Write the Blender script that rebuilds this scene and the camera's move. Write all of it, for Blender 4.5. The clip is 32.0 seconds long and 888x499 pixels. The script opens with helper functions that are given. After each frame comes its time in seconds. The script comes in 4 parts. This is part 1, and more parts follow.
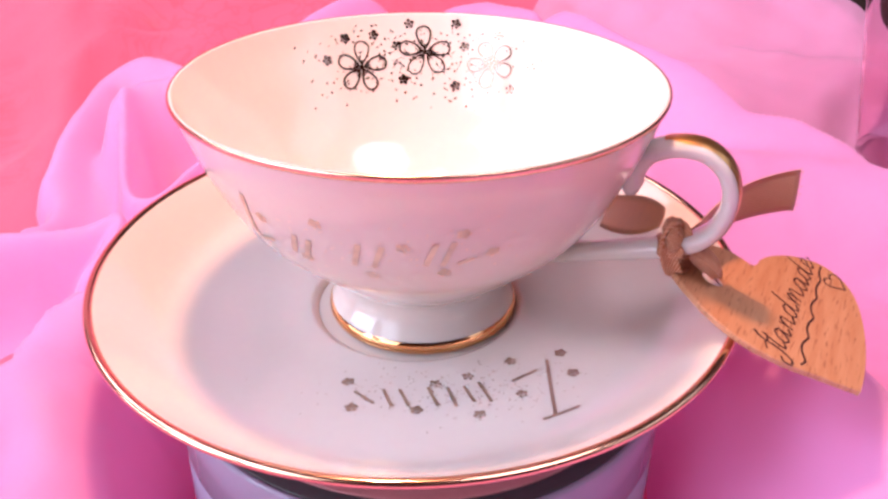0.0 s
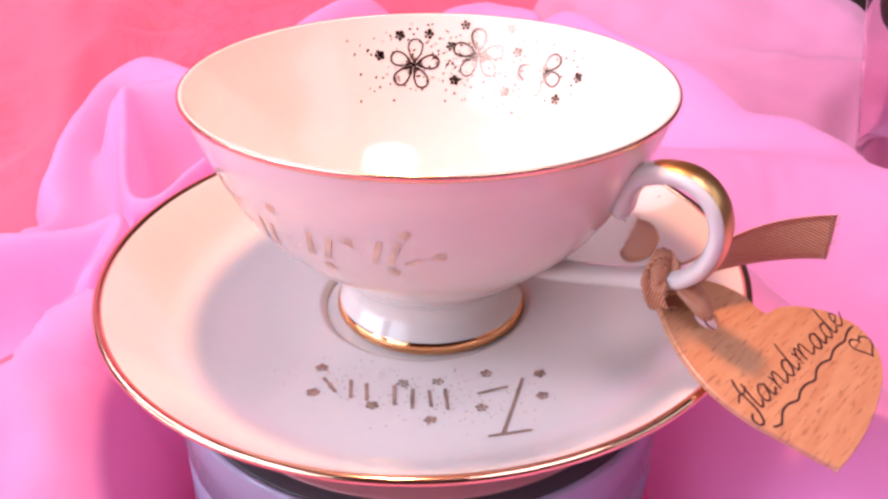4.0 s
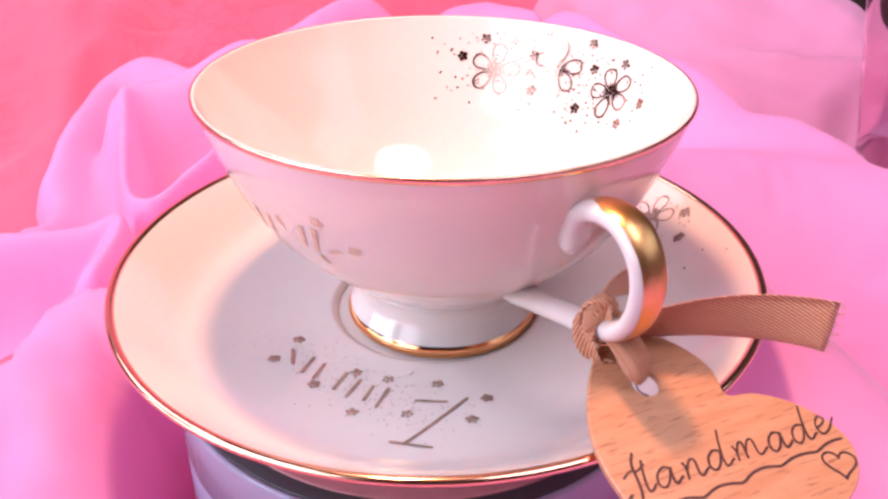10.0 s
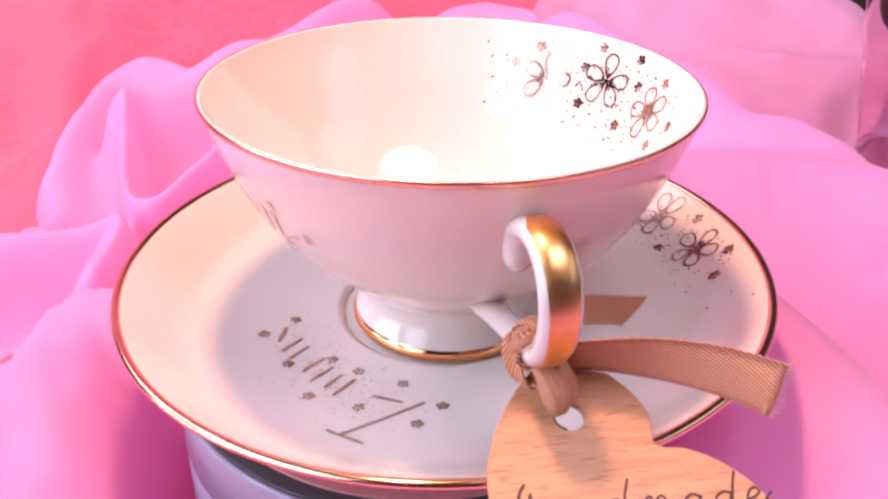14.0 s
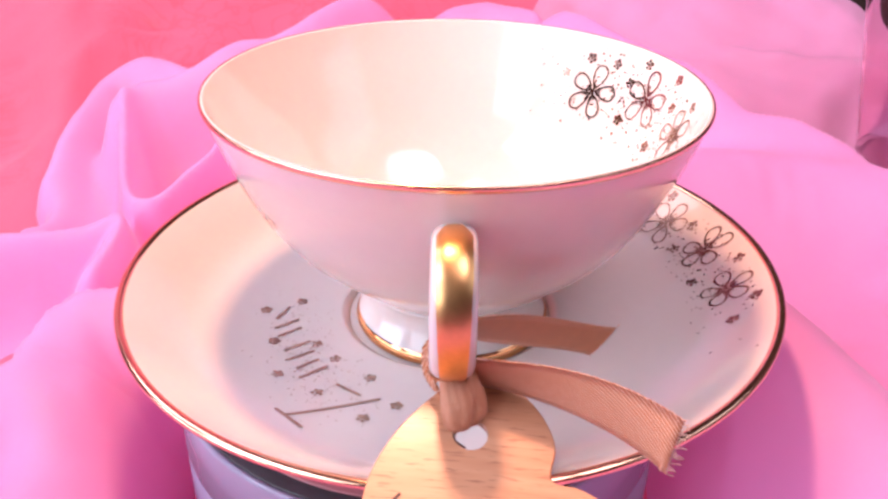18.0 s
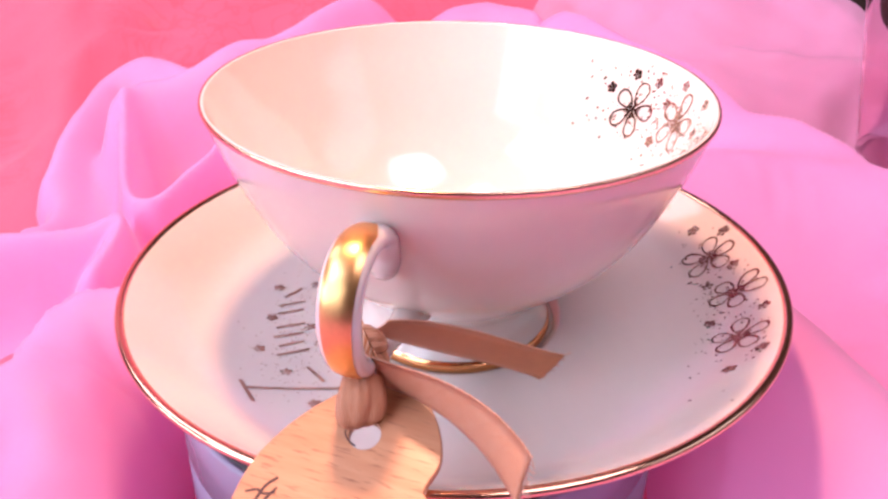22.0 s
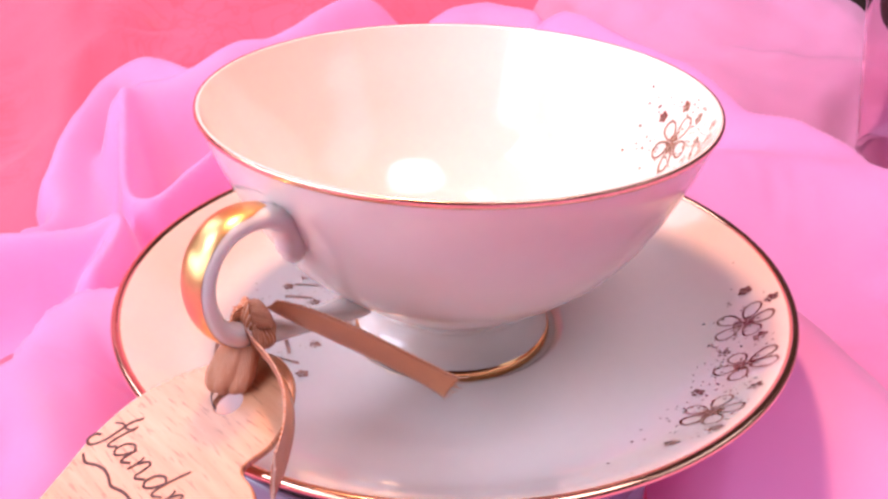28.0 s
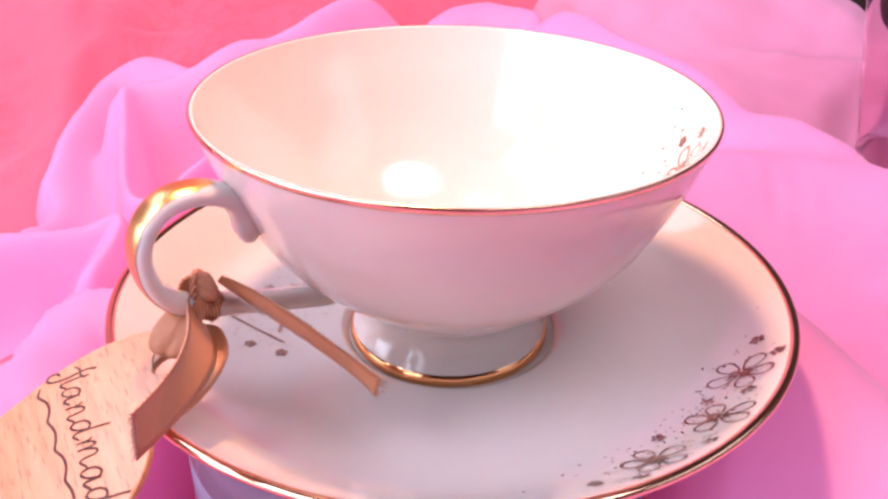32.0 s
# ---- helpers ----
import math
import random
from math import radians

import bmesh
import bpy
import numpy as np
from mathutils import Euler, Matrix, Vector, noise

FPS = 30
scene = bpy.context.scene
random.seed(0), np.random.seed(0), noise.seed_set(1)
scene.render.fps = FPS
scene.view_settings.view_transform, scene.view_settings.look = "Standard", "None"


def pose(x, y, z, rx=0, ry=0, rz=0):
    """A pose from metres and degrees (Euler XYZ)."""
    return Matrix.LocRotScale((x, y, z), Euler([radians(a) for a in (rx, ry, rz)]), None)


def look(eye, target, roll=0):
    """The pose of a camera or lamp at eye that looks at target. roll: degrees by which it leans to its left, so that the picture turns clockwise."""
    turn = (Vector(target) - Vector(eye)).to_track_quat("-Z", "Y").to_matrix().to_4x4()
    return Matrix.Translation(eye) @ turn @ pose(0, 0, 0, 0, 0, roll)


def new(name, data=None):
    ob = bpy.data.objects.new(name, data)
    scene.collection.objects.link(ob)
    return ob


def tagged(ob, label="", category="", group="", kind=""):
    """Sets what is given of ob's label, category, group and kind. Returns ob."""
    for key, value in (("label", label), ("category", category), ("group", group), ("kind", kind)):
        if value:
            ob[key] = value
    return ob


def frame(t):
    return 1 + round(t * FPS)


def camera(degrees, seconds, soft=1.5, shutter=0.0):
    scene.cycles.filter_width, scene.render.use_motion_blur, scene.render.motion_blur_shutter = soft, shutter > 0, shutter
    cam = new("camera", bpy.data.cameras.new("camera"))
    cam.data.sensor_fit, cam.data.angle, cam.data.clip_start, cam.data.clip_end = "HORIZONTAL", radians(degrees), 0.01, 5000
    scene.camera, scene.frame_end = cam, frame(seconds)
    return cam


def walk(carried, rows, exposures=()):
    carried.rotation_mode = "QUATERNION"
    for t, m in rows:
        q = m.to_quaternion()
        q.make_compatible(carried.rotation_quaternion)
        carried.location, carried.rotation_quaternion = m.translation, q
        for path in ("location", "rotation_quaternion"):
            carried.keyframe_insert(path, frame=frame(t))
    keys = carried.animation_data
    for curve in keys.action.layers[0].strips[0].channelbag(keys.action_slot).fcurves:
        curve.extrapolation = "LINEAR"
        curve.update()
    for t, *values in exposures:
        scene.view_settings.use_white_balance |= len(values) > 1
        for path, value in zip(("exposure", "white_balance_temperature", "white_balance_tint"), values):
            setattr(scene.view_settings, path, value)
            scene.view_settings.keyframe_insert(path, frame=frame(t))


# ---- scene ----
from mathutils.geometry import tessellate_polygon

# Camera: stands still about 20 cm from the cup.
cam = camera(55.1, 32.0, soft=2.8)
EYE = Vector((0.0, -0.1649, 0.1187))
YAW, PITCH, ROLL = 0.02984, 0.5203, 0.951
AIM = EYE + Vector((math.sin(YAW) * math.cos(PITCH), math.cos(YAW) * math.cos(PITCH), -math.sin(PITCH)))
walk(cam, [(0.0, look(EYE, AIM, ROLL)), (32.0, look(EYE, AIM, ROLL))], exposures=[(0.0, 0.69, 6400, 19), (32.0, 0.69, 6400, 19)])

# ---- light ----
TABLE = -0.05
world = bpy.data.worlds.new("world")
scene.world = world
world.use_nodes = True
world.node_tree.nodes["Background"].inputs[0].default_value = (0.75, 0.82, 1.0, 1)
world.node_tree.nodes["Background"].inputs[1].default_value = 1.0


def lamp(name, eye, target, watts, color, size, size_y=None):
    data = bpy.data.lights.new(name, "AREA")
    data.energy, data.color, data.size = watts, color, size
    if size_y:
        data.shape, data.size_y = "RECTANGLE", size_y
    else:
        data.shape = "DISK"
    ob = new(name, data)
    ob.matrix_basis = look(eye, target)
    return ob


# A warm lamp two hands above the cup, and daylight from the windows on the near side.
bulb = bpy.data.lights.new("warm_lamp", "POINT")
bulb.energy, bulb.color, bulb.shadow_soft_size = 3.25, (1.0, 0.50, 0.285), 0.017
new("warm_lamp", bulb).location = (-0.036, 0.037, 0.330)
lamp("window_light_upper", (-1.09, -0.35, 1.24), (0, -0.1, 0.45), 11.2, (0.68, 0.78, 1.0), 0.92, 0.60)
lamp("window_light_far", (-1.09, 0.70, 1.15), (0, 0.1, 0.1), 3.9, (0.96, 0.82, 0.98), 0.56, 0.74)
lamp("window_light_low", (-1.09, -0.34, 0.24), (0, -0.1, 0.1), 2.5, (0.86, 0.87, 1.0), 0.9, 0.22)
lamp("window_light_pane", (-1.09, -0.44, 0.54), (0, -0.1, 0.1), 1.3, (0.86, 0.87, 1.0), 0.22, 0.34)
lamp("window_light_narrow", (-1.09, -1.22, 0.77), (0.05, 0.0, 0.0), 4.7, (0.82, 0.87, 1.0), 0.70, 0.92)
# Unseen fill added overhead to lift the cloth on the right.
lamp("overhead_fill", (0.62, -0.35, 1.66), (0.55, -0.35, 0), 8.6, (0.97, 0.84, 0.95), 0.9)


# ---- materials ----
def nodes_of(name):
    m = bpy.data.materials.new(name)
    m.use_nodes = True
    return m, m.node_tree, m.node_tree.nodes["Principled BSDF"]


def mat(name, color, rough=0.5, metal=0.0, vary=0.0, grain=0.0, scale=40.0, bump=0.0, **more):
    """A surface with colour and gloss that vary at two scales and fine relief."""
    m, tree, b = nodes_of(name)
    b.inputs["Base Color"].default_value = (*color, 1)
    b.inputs["Roughness"].default_value = rough
    b.inputs["Metallic"].default_value = metal
    for key, value in more.items():
        b.inputs[key.replace("_", " ")].default_value = value
    if vary or grain or bump:
        pos = tree.nodes.new("ShaderNodeTexCoord")
        big = tree.nodes.new("ShaderNodeTexNoise")
        big.inputs["Scale"].default_value, big.inputs["Detail"].default_value = scale, 3
        fine = tree.nodes.new("ShaderNodeTexNoise")
        fine.inputs["Scale"].default_value, fine.inputs["Detail"].default_value = scale * 14, 4
        for n in (big, fine):
            tree.links.new(pos.outputs["Object"], n.inputs["Vector"])
        mixed = tree.nodes.new("ShaderNodeMix")
        mixed.data_type = "FLOAT"
        mixed.inputs[0].default_value = 0.35
        tree.links.new(big.outputs[0], mixed.inputs[2])
        tree.links.new(fine.outputs[0], mixed.inputs[3])
        ramp = tree.nodes.new("ShaderNodeValToRGB")
        ramp.color_ramp.elements[0].position, ramp.color_ramp.elements[1].position = 0.3, 0.7
        ramp.color_ramp.elements[0].color = (*[c * (1 - vary) for c in color], 1)
        ramp.color_ramp.elements[1].color = (*[min(1, c * (1 + vary * 0.6)) for c in color], 1)
        tree.links.new(mixed.outputs[0], ramp.inputs[0])
        tree.links.new(ramp.outputs[0], b.inputs["Base Color"])
        if grain:
            span = tree.nodes.new("ShaderNodeMapRange")
            span.inputs[3].default_value, span.inputs[4].default_value = max(0, rough - grain), min(1, rough + grain)
            tree.links.new(big.outputs[0], span.inputs[0])
            tree.links.new(span.outputs[0], b.inputs["Roughness"])
        if bump:
            rise = tree.nodes.new("ShaderNodeBump")
            rise.inputs["Strength"].default_value, rise.inputs["Distance"].default_value = bump, 0.0006
            tree.links.new(mixed.outputs[0], rise.inputs["Height"])
            tree.links.new(rise.outputs[0], b.inputs["Normal"])
    return m


PORCELAIN = mat("glazed porcelain", (0.715, 0.645, 0.605), 0.09, vary=0.03, grain=0.02, scale=30, bump=0.015, Coat_Weight=0.3, Coat_Roughness=0.05, Subsurface_Weight=0.22, Subsurface_Radius=(1.0, 0.42, 0.30), Subsurface_Scale=0.004)
GOLD = mat("gold lustre", (0.87, 0.46, 0.21), 0.08, 1.0, vary=0.12, grain=0.06, scale=60)
# The pink cloth's coral reflection is mixed into this gold's colour.
SAUCER_GOLD = mat("gold lustre with coral reflection", (0.95, 0.55, 0.36), 0.13, 1.0, vary=0.10, grain=0.06, scale=60)
RIM_GOLD = mat("rose gold lustre", (0.90, 0.56, 0.38), 0.2, 1.0, vary=0.12, grain=0.06, scale=60)
HANDLE_GOLD = mat("brushed gold lustre", (0.88, 0.50, 0.20), 0.34, 1.0, vary=0.12, grain=0.08, scale=80)
INK_GOLD = mat("painted gold", (0.42, 0.26, 0.20), 0.14, 1.0, vary=0.35, grain=0.1, scale=400)
# Copy of the painted gold, darkened in place of the dark room's reflection.
INK_RIM = mat("painted gold with dark reflection", (0.26, 0.165, 0.13), 0.28, 0.8, vary=0.35, grain=0.1, scale=300)
INK_MID = mat("thin painted gold", (0.48, 0.35, 0.27), 0.35, 0.6, vary=0.45, grain=0.1, scale=260)
# Paler gold for the marks outside the bowl.
INK_FAINT = mat("pale painted gold", (0.78, 0.60, 0.46), 0.34, 0.4, vary=0.3, grain=0.1, scale=400)
INK = mat("brown pen ink", (0.07, 0.020, 0.018), 0.55, vary=0.3, scale=300)
PLASTIC = mat("lavender white plastic", (0.32, 0.29, 0.40), 0.24, vary=0.04, grain=0.06, scale=40, bump=0.03)
GROOVE_DARK = mat("dark groove shade", (0.05, 0.045, 0.05), 0.4, vary=0.2, grain=0.1, scale=120, bump=0.1)
EDGE = mat("glossy lavender plastic", (0.34, 0.32, 0.42), 0.16, 0.0, vary=0.05, scale=60)
# Pink reflected from the saucer's underside is put into this disc's colour.
TINTED_DISC = mat("plastic with reflected pink", (0.60, 0.26, 0.27), 0.2, vary=0.12, grain=0.08, scale=50, bump=0.03)
# Unseen room surfaces; rosy tone added to tint the bounced light pink.
PLASTER = mat("plain wall paint", (0.14, 0.085, 0.085), 0.8, vary=0.05, scale=6, bump=0.1)
# Unseen tabletop, kept pale to throw light back up through the cloth.
PALE = mat("pale bounce under cloth", (0.80, 0.66, 0.68), 0.6, vary=0.05, scale=12)
BROWNWALL = mat("brown wall paint", (0.085, 0.05, 0.042), 0.7, vary=0.08, scale=8, bump=0.1)
DARKWOOD = mat("dark wood", (0.035, 0.022, 0.018), 0.5, vary=0.4, scale=20, bump=0.1)


def cloth_mat(name, color, through_color, weave, pattern=0.0, sheer=0.0):
    """Thin pink cloth: light scatters off it and through it; a fine weave shows in the relief."""
    m, tree, b = nodes_of(name)
    new_node = tree.nodes.new
    pos = new_node("ShaderNodeTexCoord")
    folds = new_node("ShaderNodeTexNoise")
    folds.inputs["Scale"].default_value, folds.inputs["Detail"].default_value = 16, 4
    tree.links.new(pos.outputs["Object"], folds.inputs["Vector"])
    ramp = new_node("ShaderNodeValToRGB")
    ramp.color_ramp.elements[0].position, ramp.color_ramp.elements[1].position = 0.3, 0.72
    ramp.color_ramp.elements[0].color = (*[c * (0.9 - 0.16 * bool(pattern)) for c in color], 1)
    ramp.color_ramp.elements[1].color = (*[min(1, c * 1.06) for c in color], 1)
    tree.links.new(folds.outputs[0], ramp.inputs[0])
    shade = ramp.outputs[0]
    if pattern:
        swirl = new_node("ShaderNodeTexNoise")
        swirl.inputs["Scale"].default_value, swirl.inputs["Detail"].default_value, swirl.inputs["Distortion"].default_value = 24, 2.0, 4.0
        tree.links.new(pos.outputs["Object"], swirl.inputs["Vector"])
        thread = new_node("ShaderNodeValToRGB")
        e = thread.color_ramp.elements
        e[0].position, e[0].color = 0.44, (0, 0, 0, 1)
        e[1].position, e[1].color = 0.5, (1, 1, 1, 1)
        e.new(0.56).color = (0, 0, 0, 1)
        tree.links.new(swirl.outputs[0], thread.inputs[0])
        where = new_node("ShaderNodeTexNoise")
        where.inputs["Scale"].default_value = 13
        tree.links.new(pos.outputs["Object"], where.inputs["Vector"])
        gate = new_node("ShaderNodeMapRange")
        gate.inputs[1].default_value, gate.inputs[2].default_value, gate.inputs[4].default_value = 0.40, 0.56, pattern
        tree.links.new(where.outputs[0], gate.inputs[0])
        both = new_node("ShaderNodeMath")
        both.operation = "MULTIPLY"
        tree.links.new(thread.outputs[0], both.inputs[0])
        tree.links.new(gate.outputs[0], both.inputs[1])
        mixed = new_node("ShaderNodeMix")
        mixed.data_type = "RGBA"
        tree.links.new(both.outputs[0], mixed.inputs[0])
        tree.links.new(shade, mixed.inputs[6])
        mixed.inputs[7].default_value = (*[c * f for c, f in zip(color, (0.62, 0.40, 0.40))], 1)
        shade = mixed.outputs[2]
    tree.links.new(shade, b.inputs["Base Color"])
    b.inputs["Roughness"].default_value = 0.5
    b.inputs["Specular IOR Level"].default_value = 0.7
    b.inputs["Sheen Weight"].default_value, b.inputs["Sheen Roughness"].default_value = 1.0, 0.5
    b.inputs["Sheen Tint"].default_value = (0.9, 0.78, 1.0, 1)
    waves = new_node("ShaderNodeTexWave")
    waves.inputs["Scale"].default_value, waves.inputs["Distortion"].default_value = weave, 0.6
    tree.links.new(pos.outputs["Object"], waves.inputs["Vector"])
    rise = new_node("ShaderNodeBump")
    rise.inputs["Strength"].default_value, rise.inputs["Distance"].default_value = 0.12, 0.0003
    tree.links.new(waves.outputs[0], rise.inputs["Height"])
    tree.links.new(rise.outputs[0], b.inputs["Normal"])
    glow = new_node("ShaderNodeBsdfTranslucent")
    glow.inputs["Color"].default_value = (*through_color, 1)
    mix = new_node("ShaderNodeMixShader")
    mix.inputs[0].default_value = 0.40
    out = tree.nodes["Material Output"]
    tree.links.new(b.outputs[0], mix.inputs[1])
    tree.links.new(glow.outputs[0], mix.inputs[2])
    if sheer:
        gaps = new_node("ShaderNodeBsdfTransparent")
        open_weave = new_node("ShaderNodeMixShader")
        open_weave.inputs[0].default_value = sheer
        tree.links.new(mix.outputs[0], open_weave.inputs[1])
        tree.links.new(gaps.outputs[0], open_weave.inputs[2])
        mix = open_weave
    tree.links.new(mix.outputs[0], out.inputs[0])
    return m


ORGANZA = cloth_mat("orchid pink organza", (0.99, 0.445, 0.87), (1.0, 0.38, 0.72), 900, sheer=0.11)
TULLE = cloth_mat("dusty pink tulle", (0.88, 0.485, 0.77), (0.88, 0.40, 0.60), 800, sheer=0.22)
LACE = cloth_mat("salmon pink lace cloth", (0.93, 0.16, 0.29), (0.9, 0.15, 0.25), 700, 0.5)


def satin():
    """Tan satin ribbon with the fine slanting ribs of its twill."""
    m, tree, b = nodes_of("tan satin ribbon")
    uv = tree.nodes.new("ShaderNodeUVMap")
    ribs = tree.nodes.new("ShaderNodeTexWave")
    ribs.inputs["Scale"].default_value, ribs.inputs["Distortion"].default_value, ribs.bands_direction = 560, 1.0, "Y"
    ribs.inputs["Detail"].default_value, ribs.inputs["Detail Scale"].default_value = 2, 4
    slant = tree.nodes.new("ShaderNodeMapping")
    slant.inputs["Rotation"].default_value = (0, 0, 0.5)
    tree.links.new(uv.outputs[0], slant.inputs[0])
    tree.links.new(slant.outputs[0], ribs.inputs["Vector"])
    # Pale thread colour of the ribs, with their sparkle painted in as well.
    ramp = tree.nodes.new("ShaderNodeValToRGB")
    ramp.color_ramp.elements[0].position, ramp.color_ramp.elements[1].position = 0.6, 1.0
    ramp.color_ramp.elements[0].color, ramp.color_ramp.elements[1].color = (0.62, 0.205, 0.075, 1), (1.0, 0.64, 0.46, 1)
    tree.links.new(ribs.outputs[0], ramp.inputs[0])
    cross = tree.nodes.new("ShaderNodeTexNoise")
    cross.inputs["Scale"].default_value, cross.inputs["Detail"].default_value = 1500, 4
    tree.links.new(uv.outputs[0], cross.inputs["Vector"])
    worn = tree.nodes.new("ShaderNodeMix")
    worn.data_type, worn.blend_type = "RGBA", "MULTIPLY"
    worn.inputs[0].default_value = 0.38
    tree.links.new(ramp.outputs[0], worn.inputs[6])
    tree.links.new(cross.outputs[0], worn.inputs[7])
    tree.links.new(worn.outputs[2], b.inputs["Base Color"])
    rise = tree.nodes.new("ShaderNodeBump")
    rise.inputs["Strength"].default_value, rise.inputs["Distance"].default_value = 0.6, 0.0002
    tree.links.new(ribs.outputs[0], rise.inputs["Height"])
    tree.links.new(rise.outputs[0], b.inputs["Normal"])
    b.inputs["Roughness"].default_value, b.inputs["Sheen Weight"].default_value = 0.38, 0.08
    b.inputs["Anisotropic"].default_value, b.inputs["Specular IOR Level"].default_value = 0.5, 0.28
    return m


def beech():
    """Pale beech with long grain and short dark flecks."""
    m, tree, b = nodes_of("pale beech wood")
    pos = tree.nodes.new("ShaderNodeTexCoord")
    out = []
    for scale, stretch, lo, hi in ((60, (1, 9, 1), 0.3, 0.75), (330, (0.62, 5.2, 1), 0.57, 0.69)):
        mp = tree.nodes.new("ShaderNodeMapping")
        mp.inputs["Scale"].default_value = stretch
        tree.links.new(pos.outputs["Object"], mp.inputs[0])
        n = tree.nodes.new("ShaderNodeTexNoise")
        n.inputs["Scale"].default_value, n.inputs["Detail"].default_value = scale, 3
        tree.links.new(mp.outputs[0], n.inputs["Vector"])
        r = tree.nodes.new("ShaderNodeMapRange")
        r.inputs[1].default_value, r.inputs[2].default_value = lo, hi
        tree.links.new(n.outputs[0], r.inputs[0])
        out.append(r)
    one = tree.nodes.new("ShaderNodeMix")
    one.data_type = "RGBA"
    one.inputs[6].default_value, one.inputs[7].default_value = (0.52, 0.22, 0.105, 1), (0.62, 0.31, 0.165, 1)
    tree.links.new(out[0].outputs[0], one.inputs[0])
    two = tree.nodes.new("ShaderNodeMix")
    two.data_type = "RGBA"
    two.inputs[7].default_value = (0.33, 0.13, 0.065, 1)
    tree.links.new(out[1].outputs[0], two.inputs[0])
    tree.links.new(one.outputs[2], two.inputs[6])
    tree.links.new(two.outputs[2], b.inputs["Base Color"])
    b.inputs["Roughness"].default_value, b.inputs["Specular IOR Level"].default_value = 0.5, 0.35
    b.inputs["Coat Weight"].default_value, b.inputs["Coat Roughness"].default_value = 1.0, 0.25
    rise = tree.nodes.new("ShaderNodeBump")
    rise.inputs["Strength"].default_value, rise.inputs["Distance"].default_value = 0.15, 0.0003
    tree.links.new(out[1].outputs[0], rise.inputs["Height"])
    tree.links.new(rise.outputs[0], b.inputs["Normal"])
    return m


SATIN, BEECH = satin(), beech()
SATIN_BACK = mat("smooth back of tan satin", (0.58, 0.255, 0.13), 0.42, vary=0.10, grain=0.10, scale=350, bump=0.04, Specular_IOR_Level=0.3)
SELVAGE = mat("pale selvage thread", (0.70, 0.42, 0.31), 0.5, vary=0.2, grain=0.1, scale=500)
GLASS = mat("clear thin glass", (1.0, 0.82, 0.89), 0.03, Transmission_Weight=1.0, IOR=1.12)
GLASS_BASE = mat("thick rosy glass", (0.95, 0.66, 0.74), 0.05, Transmission_Weight=1.0, IOR=1.45)


# ---- mesh helpers; lengths of small things in millimetres ----
MM = 0.001


def mesh_of(name, verts, faces, material, smooth=True, uvs=None):
    me = bpy.data.meshes.new(name)
    me.from_pydata([tuple(v) for v in verts], [], faces)
    me.materials.append(material)
    if smooth:
        me.polygons.foreach_set("use_smooth", [True] * len(me.polygons))
    if uvs:
        layer = me.uv_layers.new(name="UVMap")
        for loop in me.loops:
            layer.data[loop.index].uv = uvs[loop.vertex_index]
    me.update()
    return me


def part(name, me, parent, label=""):
    ob = new(name, me)
    ob.parent = parent
    return tagged(ob, label)


def thing(name, m, label, category, group=""):
    ob = new(name)
    ob.empty_display_size = 0.01
    ob.matrix_basis = m
    return tagged(ob, label, category, group)


def spline(pts, n):
    """n points for each span of a smooth curve through pts."""
    p = [Vector(q) for q in pts]
    p = [2 * p[0] - p[1]] + p + [2 * p[-1] - p[-2]]
    out = []
    for i in range(1, len(p) - 2):
        for k in range(n):
            t = k / n
            a, b, c, d = p[i - 1], p[i], p[i + 1], p[i + 2]
            out.append(0.5 * (2 * b + (c - a) * t + (2 * a - 5 * b + 4 * c - d) * t * t + (3 * b - a - 3 * c + d) * t ** 3))
    return out + [p[-2]]


def lathe(name, profile, material, around=160):
    """A turned form from (radius, height) pairs in millimetres."""
    verts, faces, n = [], [], len(profile)
    for k in range(around):
        a = 2 * math.pi * k / around
        verts += [(r * MM * math.cos(a), r * MM * math.sin(a), z * MM) for r, z in profile]
    for k in range(around):
        q = (k + 1) % around
        faces += [(k * n + i, q * n + i, q * n + i + 1, k * n + i + 1) for i in range(n - 1)]
    me = mesh_of(name, verts, faces, material)
    bm = bmesh.new()
    bm.from_mesh(me)
    bmesh.ops.remove_doubles(bm, verts=bm.verts, dist=1e-6)
    bmesh.ops.recalc_face_normals(bm, faces=bm.faces)
    bm.to_mesh(me)
    bm.free()
    return me


def ring(name, r, z, half_w, half_h, material, around=160, lean=0.0):
    """A rounded band round the axis."""
    prof = []
    for k in range(13):
        a = 2 * math.pi * k / 12
        u, v = half_w * math.cos(a), half_h * math.sin(a)
        prof.append((r + u * math.cos(lean) - v * math.sin(lean), z + u * math.sin(lean) + v * math.cos(lean)))
    return lathe(name, prof, material, around)


def tube(name, pts, radius, material, sides=10):
    """A round tube along points in metres; radius is one number or one for each point."""
    pts = [Vector(p) for p in pts]
    verts, faces, side = [], [], None
    for i, p in enumerate(pts):
        d = (pts[min(i + 1, len(pts) - 1)] - pts[max(i - 1, 0)]).normalized()
        side = (side - d * side.dot(d)).normalized() if side else d.orthogonal().normalized()
        up, r = d.cross(side), radius[i] if isinstance(radius, (list, tuple)) else radius
        verts += [p + (side * math.cos(2 * math.pi * k / sides) + up * math.sin(2 * math.pi * k / sides)) * r for k in range(sides)]
    for i in range(len(pts) - 1):
        faces += [(i * sides + k, i * sides + (k + 1) % sides, (i + 1) * sides + (k + 1) % sides, (i + 1) * sides + k) for k in range(sides)]
    faces += [tuple(range(sides))[::-1], tuple(range((len(pts) - 1) * sides, len(pts) * sides))]
    return mesh_of(name, verts, faces, material)


